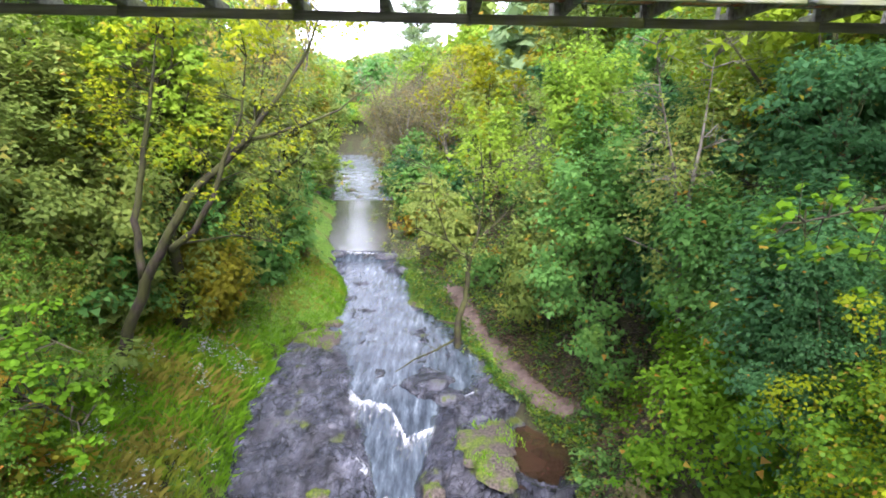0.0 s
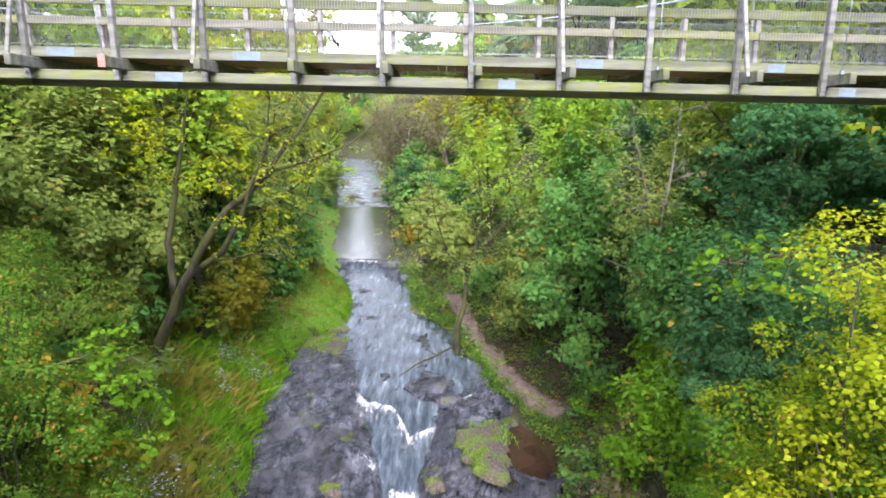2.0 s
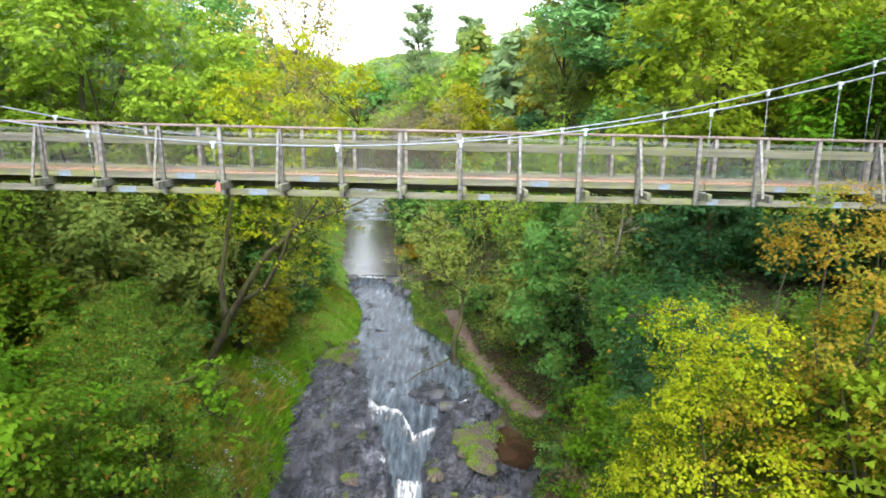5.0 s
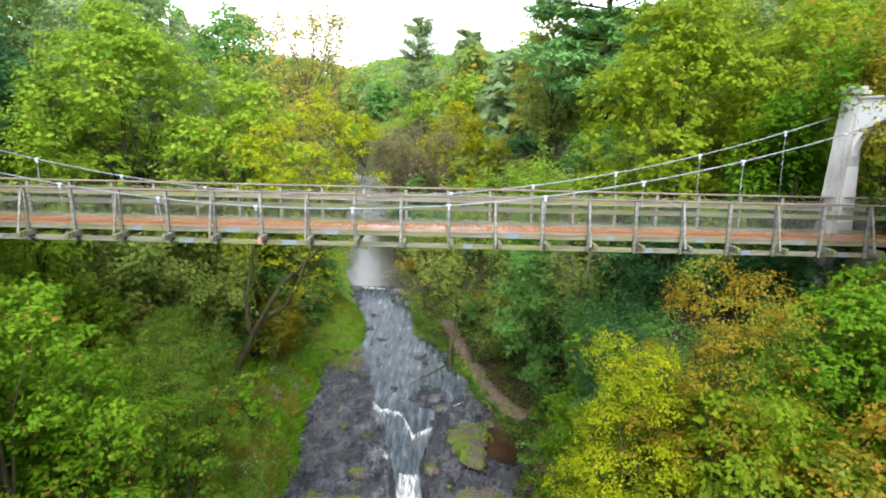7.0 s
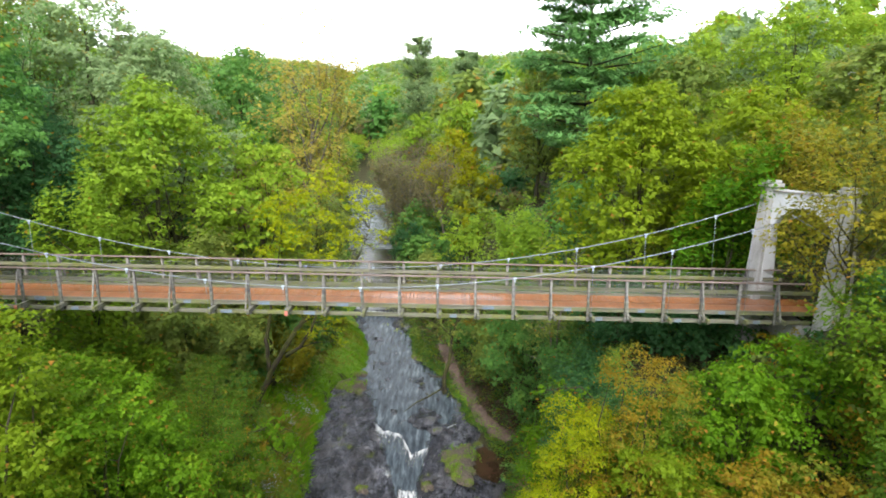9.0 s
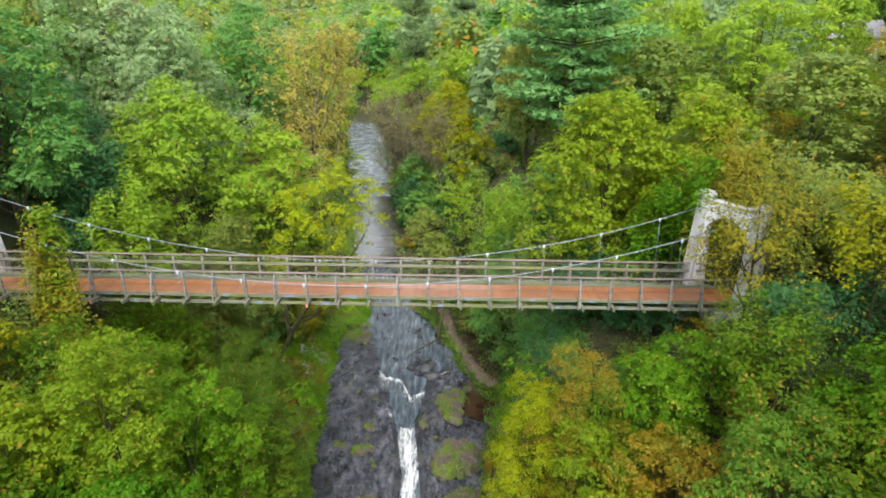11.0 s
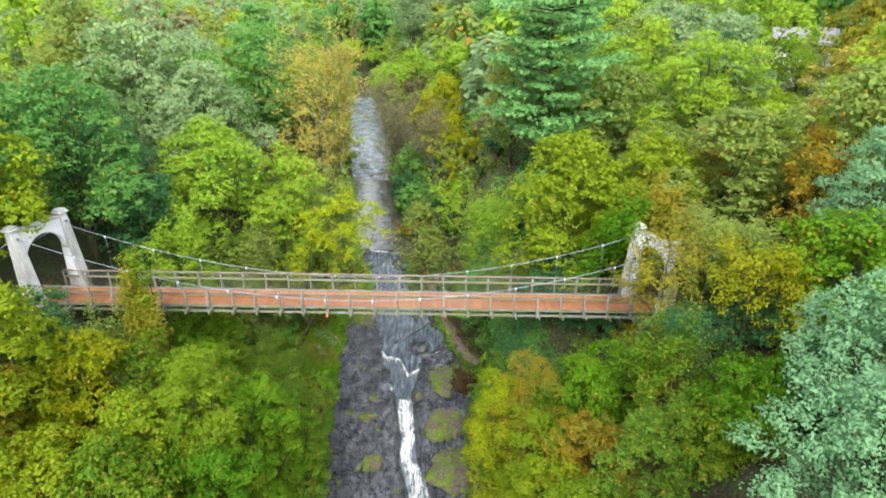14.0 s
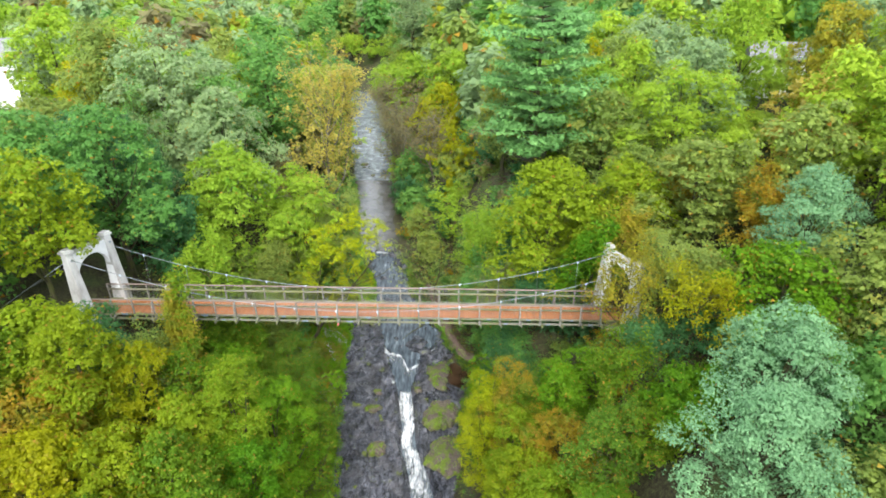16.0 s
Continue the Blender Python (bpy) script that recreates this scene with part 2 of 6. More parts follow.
nt.links.new(n2, sm.inputs[1])
bump(nt, b, sm.outputs[0], 0.7, 0.06)
cover = nt.nodes.new("ShaderNodeAttribute")
cover.attribute_name = "cover"
both = nt.nodes.new("ShaderNodeMath")
both.operation = "ADD"
nt.links.new(noise_tex(nt, 2.2, 6.0, (1.0, 0.7, 1), 0.65), both.inputs[0])
nt.links.new(cover.outputs["Fac"], both.inputs[1])
nt.links.new(ramp(nt, both.outputs[0], [(0.52, (0, 0, 0)), (0.85, (1, 1, 1))]), b.inputs["Alpha"])

RIPPLE, nt, b = material("sky_streaked_water", 0.22)
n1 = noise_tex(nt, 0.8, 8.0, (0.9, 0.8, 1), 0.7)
# whitish streaks in the colour stand in for sky reflected by the ripples
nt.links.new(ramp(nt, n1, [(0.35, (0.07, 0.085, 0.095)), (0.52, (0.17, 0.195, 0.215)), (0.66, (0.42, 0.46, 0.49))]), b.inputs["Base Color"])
b.inputs["IOR"].default_value = 1.33
bump(nt, b, n1, 0.9, 0.12)

POOL, nt, b = material("still_water", 0.05)
nt.links.new(ramp(nt, noise_tex(nt, 0.5, 4.0), [(0.35, (0.035, 0.035, 0.03)), (0.65, (0.09, 0.085, 0.075))]), b.inputs["Base Color"])
b.inputs["Specular IOR Level"].default_value = 0.9
b.inputs["IOR"].default_value = 1.33
bump(nt, b, noise_tex(nt, 2.4, 5.0, (0.5, 1.3, 1)), 0.8, 0.05)

MUD_POOL, nt, b = material("muddy_water", 0.04)
nt.links.new(ramp(nt, noise_tex(nt, 0.8, 4.0), [(0.35, (0.022, 0.012, 0.007)), (0.65, (0.06, 0.034, 0.02))]), b.inputs["Base Color"])
bump(nt, b, noise_tex(nt, 2.0, 2.0), 0.05, 0.02)

FOAM, nt, b = material("white_water", 0.5)
n1 = noise_tex(nt, 3.6, 6.0, (2.0, 0.4, 0.4), 0.65)
nt.links.new(ramp(nt, n1, [(0.36, (0.09, 0.11, 0.14)), (0.48, (0.40, 0.43, 0.46)), (0.58, (0.70, 0.72, 0.74))]), b.inputs["Base Color"])
bump(nt, b, n1, 0.8, 0.08)
cover = nt.nodes.new("ShaderNodeAttribute")
cover.attribute_name = "cover"
both = nt.nodes.new("ShaderNodeMath")
both.operation = "ADD"
nt.links.new(noise_tex(nt, 4.5, 5.0, (1.9, 0.6, 0.6), 0.65), both.inputs[0])
nt.links.new(cover.outputs["Fac"], both.inputs[1])
nt.links.new(ramp(nt, both.outputs[0], [(0.56, (0, 0, 0)), (1.0, (1, 1, 1))]), b.inputs["Alpha"])

WOOD, nt, b = material("weathered_timber", 0.8)
n1, n2 = noise_tex(nt, 3.0, 6.0, (0.25, 3, 3)), noise_tex(nt, 0.9, 5.0)
info = nt.nodes.new("ShaderNodeObjectInfo")
c = ramp(nt, n1, [(0.3, (0.09, 0.09, 0.088)), (0.5, (0.20, 0.20, 0.195)), (0.75, (0.34, 0.34, 0.338))])
f = ramp(nt, n2, [(0.46, (0, 0, 0)), (0.60, (1, 1, 1))])
c = mix(nt, f, c, mix(nt, 0.35, c, (0.14, 0.15, 0.06)))
tint = ramp(nt, info.outputs["Random"], [(0.0, (0.78, 0.76, 0.72)), (1.0, (1.0, 1.0, 1.0))])
nt.links.new(mix(nt, 1.0, c, tint, "MULTIPLY"), b.inputs["Base Color"])
bump(nt, b, n1, 0.4, 0.006)

MOSSY_WOOD, nt, b = material("algae_green_timber", 0.85)
n1, n2 = noise_tex(nt, 3.0, 6.0, (0.3, 3, 3)), noise_tex(nt, 1.1, 5.0)
info = nt.nodes.new("ShaderNodeObjectInfo")
c = ramp(nt, n1, [(0.3, (0.065, 0.063, 0.055)), (0.55, (0.155, 0.153, 0.138)), (0.8, (0.28, 0.278, 0.265))])
f = ramp(nt, n2, [(0.38, (0, 0, 0)), (0.55, (1, 1, 1))])
g = ramp(nt, n1, [(0.3, (0.065, 0.078, 0.018)), (0.7, (0.185, 0.205, 0.060))])
c = mix(nt, mix(nt, 1.0, f, ramp(nt, info.outputs["Random"], [(0.0, (0.3,) * 3), (1.0, (1,) * 3)]), "MULTIPLY"), c, g)
nt.links.new(c, b.inputs["Base Color"])
bump(nt, b, n1, 0.4, 0.006)

RAIL_WOOD, nt, b = material("brown_top_rail_timber", 0.75)
n1 = noise_tex(nt, 3.0, 6.0, (0.25, 3, 3))
n2 = noise_tex(nt, 0.25, 2.0)
c = ramp(nt, n1, [(0.3, (0.085, 0.06, 0.05)), (0.55, (0.17, 0.13, 0.11)), (0.8, (0.28, 0.25, 0.22))])
c = mix(nt, ramp(nt, n2, [(0.55, (0, 0, 0)), (0.65, (0.7,) * 3)]), c, (0.15, 0.05, 0.035))
nt.links.new(c, b.inputs["Base Color"])
bump(nt, b, n1, 0.4, 0.006)

DECK, nt, b = material("red_brown_wet_decking", 0.3)
n1 = noise_tex(nt, 4.0, 6.0, (2.0, 0.3, 1))
info = nt.nodes.new("ShaderNodeObjectInfo")
c = ramp(nt, n1, [(0.3, (0.26, 0.095, 0.034)), (0.55, (0.40, 0.155, 0.06)), (0.8, (0.50, 0.21, 0.09))])
tint = ramp(nt, info.outputs["Random"], [(0.0, (0.75, 0.73, 0.72)), (1.0, (1.0, 1.0, 1.0))])
nt.links.new(mix(nt, 1.0, c, tint, "MULTIPLY"), b.inputs["Base Color"])
b.inputs["Specular IOR Level"].default_value = 0.6
nt.links.new(ramp(nt, noise_tex(nt, 0.5, 3.0), [(0.4, (0.2,) * 3), (0.6, (0.45,) * 3)]), b.inputs["Roughness"])

STEEL, nt, b = material("galvanised_steel", 0.45, 0.6)
nt.links.new(ramp(nt, noise_tex(nt, 12.0, 3.0), [(0.3, (0.15, 0.175, 0.205)), (0.7, (0.26, 0.295, 0.335))]), b.inputs["Base Color"])

CLAMP, nt, b = material("bright_zinc", 0.4, 0.3)
nt.links.new(ramp(nt, noise_tex(nt, 20.0, 3.0), [(0.3, (0.34, 0.41, 0.50)), (0.7, (0.55, 0.63, 0.72))]), b.inputs["Base Color"])

WIRE, nt, b = material("grey_wire", 0.5, 0.5)
nt.links.new(ramp(nt, noise_tex(nt, 12.0, 3.0), [(0.3, (0.16, 0.17, 0.17)), (0.7, (0.26, 0.27, 0.27))]), b.inputs["Base Color"])

PAINT_BLUE, nt, b = material("faded_pale_blue_paint", 0.7)
nt.links.new(ramp(nt, noise_tex(nt, 9.0, 5.0), [(0.35, (0.13, 0.14, 0.14)), (0.6, (0.15, 0.21, 0.27))]), b.inputs["Base Color"])
PAINT_RED, nt, b = material("faded_red_paint", 0.7)
nt.links.new(ramp(nt, noise_tex(nt, 12.0, 5.0), [(0.35, (0.35, 0.20, 0.17)), (0.6, (0.60, 0.13, 0.10))]), b.inputs["Base Color"])

CONCRETE, nt, b = material("whitewashed_concrete", 0.85)
n1, n2 = noise_tex(nt, 1.4, 6.0, (1, 1, 0.35)), noise_tex(nt, 12.0, 5.0)
c = ramp(nt, n1, [(0.28, (0.15, 0.145, 0.135)), (0.48, (0.33, 0.33, 0.325)), (0.65, (0.46, 0.465, 0.47))])
nt.links.new(mix(nt, 0.25, c, ramp(nt, n2, [(0.3, (0.2,) * 3), (0.7, (0.5,) * 3)])), b.inputs["Base Color"])
bump(nt, b, n2, 0.3, 0.01)
PANEL, nt, b = material("fresh_white_paint", 0.6)
nt.links.new(ramp(nt, noise_tex(nt, 2.0, 5.0), [(0.3, (0.52, 0.54, 0.57)), (0.7, (0.64, 0.66, 0.69))]), b.inputs["Base Color"])
ROOF, nt, b = material("grey_roof_shingle", 0.9)
nt.links.new(ramp(nt, noise_tex(nt, 9.0, 4.0), [(0.3, (0.10, 0.10, 0.11)), (0.7, (0.24, 0.24, 0.25))]), b.inputs["Base Color"])
SIDING, nt, b = material("white_house_siding", 0.7)
nt.links.new(ramp(nt, noise_tex(nt, 2.0, 3.0), [(0.3, (0.72, 0.72, 0.72)), (0.7, (0.82, 0.82, 0.82))]), b.inputs["Base Color"])
GLASS, nt, b = material("dark_window_glass", 0.05)
b.inputs["Base Color"].default_value = (0.03, 0.035, 0.04, 1)

GRASS = leaf_material("bank_grass", (0.06, 0.14, 0.008), (0.145, 0.30, 0.012), (0.26, 0.44, 0.022), (0.27, 0.25, 0.03), 0.15, 0.4, gloss=0.1)
LITTER = leaf_material("fallen_leaves", (0.045, 0.026, 0.018), (0.10, 0.06, 0.04), (0.20, 0.13, 0.07), None, 0, 0.1, gloss=0.15)
ASTER = leaf_material("aster_petals", (0.36, 0.36, 0.42), (0.50, 0.50, 0.56), (0.62, 0.62, 0.68), None, 0, 0.2, gloss=0.15)
STRAW = leaf_material("dry_straw_grass", (0.12, 0.12, 0.02), (0.235, 0.215, 0.035), (0.33, 0.29, 0.055), (0.16, 0.25, 0.015), 0.45, 0.3, gloss=0.15)


# ---- helpers for meshes ----
def mesh_from(name, verts, faces, mats, smooth=False, index=None):
    me = bpy.data.meshes.new(name)
    me.from_pydata(verts, [], faces)
    for m in mats:
        me.materials.append(m)
    if index is not None:
        me.polygons.foreach_set("material_index", index)
    if smooth:
        me.polygons.foreach_set("use_smooth", [True] * len(me.polygons))
    me.update()
    return me


def quads_mesh(name, v, mat):
    """v: an array (n, k, 3): n loose leaves of k corners in one mesh."""
    n, k = v.shape[:2]
    me = bpy.data.meshes.new(name)
    me.vertices.add(k * n)
    me.vertices.foreach_set("co", v.reshape(-1).astype(np.float32))
    me.loops.add(k * n)
    me.loops.foreach_set("vertex_index", np.arange(k * n, dtype=np.int32))
    me.polygons.add(n)
    me.polygons.foreach_set("loop_start", np.arange(0, k * n, k, dtype=np.int32))
    me.update(calc_edges=True)
    me.materials.append(mat)
    return me


def part(name, bm, mat, parent, label="", smooth=False):
    me = bpy.data.meshes.new(name)
    bm.to_mesh(me)
    bm.free()
    me.materials.append(mat)
    if smooth:
        me.polygons.foreach_set("use_smooth", [True] * len(me.polygons))
    return attach(name, me, parent, label)


def attach(name, me, parent, label="", m=None):
    ob = new(name, me)
    ob.parent = parent
    if m is not None:
        ob.matrix_basis = m
    if label:
        ob["label"] = label
    return ob


def box(bm, x0, x1, y0, y1, z0, z1, bevel=0.0, m=None):
    got = bmesh.ops.create_cube(bm, size=1.0)["verts"]
    for v in got:
        v.co = Vector(((x0 + x1) / 2 + v.co.x * (x1 - x0), (y0 + y1) / 2 + v.co.y * (y1 - y0), (z0 + z1) / 2 + v.co.z * (z1 - z0)))
    if bevel:
        edges = {e for v in got for e in v.link_edges}
        got = bmesh.ops.bevel(bm, geom=list(edges), offset=bevel, segments=1, affect="EDGES")["verts"]
    if m is not None:
        bmesh.ops.transform(bm, matrix=m, verts=bm.verts if bevel else got)
    return bm


def box_mesh(name, sx, sy, sz, mat, bevel=0.01):
    bm = box(bmesh.new(), -sx / 2, sx / 2, -sy / 2, sy / 2, -sz / 2, sz / 2, bevel)
    me = bpy.data.meshes.new(name)
    bm.to_mesh(me)
    bm.free()
    me.materials.append(mat)
    return me


def tube(verts, faces, points, radii, sides=6):
    """Adds a tapered tube along the points to the lists."""
    base = len(verts)
    pts = [Vector(p) for p in points]
    for k, p in enumerate(pts):
        d = (pts[min(k + 1, len(pts) - 1)] - pts[max(k - 1, 0)]).normalized()
        a = d.cross(Vector((0.31, 0.95, 0.07))).normalized()
        c = d.cross(a)
        for s in range(sides):
            w = 2 * math.pi * s / sides
            verts.append(p + radii[k] * (math.cos(w) * a + math.sin(w) * c))
    for k in range(len(pts) - 1):
        for s in range(sides):
            i, j = base + k * sides + s, base + k * sides + (s + 1) % sides
            faces.append((i, j, j + sides, i + sides))
    faces.append(tuple(base + (len(pts) - 1) * sides + s for s in range(sides)))
    faces.append(tuple(base + s for s in reversed(range(sides))))


def thing(name, label, category, x=0, y=0, z=0, group="", rz=0):
    ob = new(name)
    ob.empty_display_size = 0.2
    ob.matrix_basis = pose(x, y, z, 0, 0, rz)
    return tagged(ob, label, category, group)


# ---- the lie of the land ----
BED_Y = [-60, 0, 8, 12, 14.8, 16.5, 19, 20.8, 24, 37, 38.8, 39.8, 60, 120, 300]
BED_Z = [-7, -5, -4.2, -3.6, -2.7, -1.3, -0.7, 0, 0.35, 1.2, 1.38, 1.85, 1.95, 3.5, 6]
LEFT_Y = [-75, -40, -16, 5, 10, 17, 23, 26.3, 29, 33.5, 38, 46, 57, 79, 92, 105, 127, 138, 146, 158, 300]
LEFT_X = [-24, -12, -6.4, -6.4, -6.7, -7, -7.2, -7.4, -5.3, -5.8, -7.2, -9, -10.6, -14.6, -17.2, -19.4, -22.8, -24.4, -38, -60, -110]
RIGHT_Y = [-75, -40, -16, 5, 10, 15, 18, 20, 21.7, 24, 27.3, 30.8, 34.6, 39.7, 51, 73, 87, 107, 127, 140, 150, 165, 300]
RIGHT_X = [-13, -2, 2.8, 2.5, 2.6, 3.2, 4.6, 3.3, 2.2, 1.6, 0.45, -1.4, -2.2, -3.7, -5.3, -6.6, -8.2, -10.8, -13.8, -15.5, -30, -50, -92]


def wobble(x, y, s):
    return noise.noise(Vector((x * s, y * s, 3.7)))


def bed(y):
    return float(np.interp(y, BED_Y, BED_Z))


def edges(x, y):
    j = 0.35 * wobble(0, y, 0.9) + 0.15 * wobble(5, y, 2.7)
    return float(np.interp(y, LEFT_Y, LEFT_X)) + j, float(np.interp(y, RIGHT_Y, RIGHT_X)) - j


def land(x, y):
    """The height of the ground."""
    lo, hi = edges(x, y)
    if lo <= x <= hi and y < 300:
        k = min(x - lo, hi - x)
        return bed(y) - 0.15 - 0.5 * min(k / 1.0, 1)
    d = max(0.0, lo - x) if x < 0.5 * (lo + hi) else max(0.0, x - hi) * (1 + 0.7 * max(0.0, min(1.0, (18 - y) / 3, (y - 10) / 2)) * (1 - min(1.0, max(0.0, (x - 8) / 4))))
    if x < 0.5 * (lo + hi):
        h = np.interp(d, [0, 0.3, 1, 3, 6, 10, 14, 17, 40, 100, 400, 2000], [-0.15, 0.3, 0.95, 2.4, 4.4, 8.0, 12.2, 12.9, 15.5, 21, 34, 34])
    else:
        h = np.interp(d, [0, 0.3, 1.2, 2.6, 4, 6, 9, 11.5, 16, 32, 60, 400, 2000], [-0.15, 0.2, 0.5, 1.1, 2.5, 5.0, 8.8, 11.9, 12.9, 17.0, 20, 36, 36])
    z = bed(y) * max(0.0, 1 - d / (9 if y > 20.8 else (1.0 if x < lo else 2.5))) + float(h)
    # the hill that closes the valley
    u = min(1.0, max(0.0, (y - 260) / 460))
    z += 62 * u * u * (3 - 2 * u) + 6 * u * wobble(x, y, 0.006)
    rough = min(1, d / 2)
    return z + rough * (0.35 * wobble(x, y, 0.35) + 0.12 * wobble(x, y, 1.1))


def spread(lo, hi, step, far_lo, far_hi, grow=1.35):
    g = list(np.arange(lo, hi + step / 2, step))
    s, v = step, g[-1]
    while v < far_hi:
        s *= grow
        v += s
        g.append(v)
    s, v = step, g[0]
    while v > far_lo:
        s *= grow
        v -= s
        g.insert(0, v)
    return g


def sheet(name, xs, ys, height, mat, smooth=True):
    verts = [(x, y, height(x, y)) for y in ys for x in xs]
    w = len(xs)
    faces = [(j * w + i, j * w + i + 1, (j + 1) * w + i + 1, (j + 1) * w + i) for j in range(len(ys) - 1) for i in range(w - 1)]
    return new(name, mesh_from(name, verts, faces, [mat], smooth))


ground = tagged(sheet("ground", spread(-16, 14, 0.4, -3000, 3000), spread(4, 92, 0.4, -1500, 3500), land, GROUND),
                "wooded valley floor with grass, soil and leaf litter", "ground", kind="structure")


# the creek: bedrock with a cut channel, and the water over it
FALL_Y = [5, 7.8, 9.6, 12, 14, 17, 18.5, 19.6, 20.6]
FALL_X = [0.5, 0.25, -0.15, -1.0, -1.1, -1.6, -1.6, -1.7, -1.75]
FALL_W = [1.2, 0.95, 0.85, 0.78, 0.62, 0.66, 1.1, 1.35, 1.5]
SHELF_Y = [5, 9, 12, 15, 17, 19, 20.8, 24]
SHELF_Z = [-3.8, -3.0, -2.3, -1.4, -0.85, -0.35, 0.06, 0.40]


def channel(y):
    return float(np.interp(y, FALL_Y, FALL_X)), float(np.interp(y, FALL_Y, FALL_W))


def rock_height(x, y):
    n = 0.16 * wobble(x, y, 0.8) + 0.09 * wobble(x + 9, y, 2.1) + 0.05 * wobble(x, y + 5, 5.0)
    step = 0.5 * abs(wobble(x * 0.7, y * 1.3 + 40, 1.2))
    n += 0.13 * (round(step * 5) / 5 - step)
    t = 0.9 * wobble(0.8 * x + 0.35 * y, 0.5 * y - 0.25 * x, 0.9) + 0.25 * wobble(x, y * 0.6, 2.3)
    k = math.floor(t * 5)
    n += 0.10 * (k + min(1.0, 4 * (t * 5 - k))) - 0.09 * 5 * t
    if y > 24:
        return bed(y) + n - 0.06 - 0.55 * min(1.0, max(0.0, (y - 39.9) / 1.2))
    if ((x - 3.5) / 1.15) ** 2 + ((y - 18.3) / 1.7) ** 2 < 1:
        return -0.66 + 0.2 * n
    k = math.hypot((x - 3.5) / 1.15, (y - 18.3) / 1.7)
    if k < 1.5:
        return -0.66 + 0.5 * n + 0.55 * (k - 1)
    z = float(np.interp(y, SHELF_Y, SHELF_Z)) + n + 0.03
    if y > 20.6:
        f = min(1.0, (y - 20.6) / 0.4) * max(0.0, min(1.0, (x + 4.4) / 0.6, (1.9 - x) / 0.5))
        z -= f * (0.10 + 0.45 * abs(n))
    if y < 20.9:
        c, w = channel(y)
        k = abs(x - c) / w
        if k < 1.5:
            f = 1 - max(0.0, min(1.0, (k - 0.8) / 0.7))
            z = z * (1 - f) + (bed(y) - 0.1 + 0.3 * n) * f
    return z


creek_bed = tagged(sheet("creek_bed", list(np.arange(-9.5, 6.01, 0.1)), list(np.arange(4, 24.01, 0.1)) + list(np.arange(24.16, 46.01, 0.16)), rock_height, ROCK, False),
                   "wet purple-grey bedrock ledges of a shallow creek", "bedrock", kind="structure")


def strip(name, ys, left, right, height, cols, mat, thin=0.0):
    verts, faces = [], []
    for y in ys:
        a, c = left(y), right(y)
        for i in range(cols + 1):
            x = a + (c - a) * i / cols
            verts.append((x, y, height(x, y)))
    w = cols + 1
    for j in range(len(ys) - 1):
        for i in range(cols):
            faces.append((j * w + i, j * w + i + 1, (j + 1) * w + i + 1, (j + 1) * w + i))
    me = mesh_from(name, verts, faces, [mat], True)
    me.attributes.new("cover", "FLOAT", "POINT").data.foreach_set("value", [min(1.0, 3.4 * min(i, cols - i) / cols) if y < thin else 1.0 for y in ys for i in range(w)])
    return new(name, me)


def riffle(x, y):
    return 0.035 * wobble(x * 1.4, y * 0.6, 1.3) + 0.02 * wobble(x, y, 3.1)


def upstream_left(y):
    return float(np.interp(y, [20.7, 22, 26, 28], [-3.4, -4.2, -5.2, -6.0])) if y < 28 else edges(0, y)[0] - 0.2


def upstream_right(y):
    return float(np.interp(y, [20.7, 21.5, 23], [0.2, 1.2, 2.2])) if y < 23 else edges(0, y)[1] + 0.2


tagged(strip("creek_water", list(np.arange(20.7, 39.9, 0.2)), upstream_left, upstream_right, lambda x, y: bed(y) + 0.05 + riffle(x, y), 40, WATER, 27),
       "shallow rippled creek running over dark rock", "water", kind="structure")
tagged(strip("lower_creek_water", list(np.arange(-70, 4.3, 1.0)) + [4.4], lambda y: edges(0, y)[0] - 0.2, lambda y: edges(0, y)[1] + 0.2,
             lambda x, y: bed(y) - 0.05 + 2 * riffle(x, y), 24, WATER), "rippled creek running on below the falls", "water", kind="structure")
tagged(strip("creek_pool", list(np.arange(39.7, 66.2, 0.4)), lambda y: edges(0, y)[0] - 0.4, lambda y: edges(0, y)[1] + 0.4,
             lambda x, y: max(bed(y), 1.86) + 0.06 + 0.25 * riffle(x, y), 24, POOL), "smooth pool of the creek mirroring the bright sky", "water", kind="structure")
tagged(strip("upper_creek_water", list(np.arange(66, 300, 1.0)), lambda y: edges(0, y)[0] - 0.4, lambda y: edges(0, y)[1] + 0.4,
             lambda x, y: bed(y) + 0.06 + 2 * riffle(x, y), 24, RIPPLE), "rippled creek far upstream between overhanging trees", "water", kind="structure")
for name, ys, lo_off, hi_off, west in (("grass_bank_west", np.arange(6, 64, 0.35), 5.0, -0.12, True), ("grass_bank_east", np.arange(21, 36, 0.35), 0.12, 0.55, False)):
    side = 0 if west else 1
    tagged(strip(name, list(ys), lambda y: edges(0, y)[side] - lo_off if west else edges(0, y)[1] + lo_off, lambda y: edges(0, y)[0] + hi_off if west else edges(0, y)[1] + hi_off,
                 lambda x, y: land(x, y) + 0.05 + 0.06 * wobble(x, y, 2.3), 14, GRASSY), "green and straw-coloured grassy creek bank", "grass bank", kind="structure")
tagged(strip("cascade_water", list(np.arange(4, 20.8, 0.15)), lambda y: channel(y)[0] - 1.15 * channel(y)[1], lambda y: channel(y)[0] + 1.15 * channel(y)[1],
             lambda x, y: bed(y) + 0.06 + 1.5 * riffle(x, y), 14, WATER, 30), "fast dark water between two rock steps", "water", kind="structure")


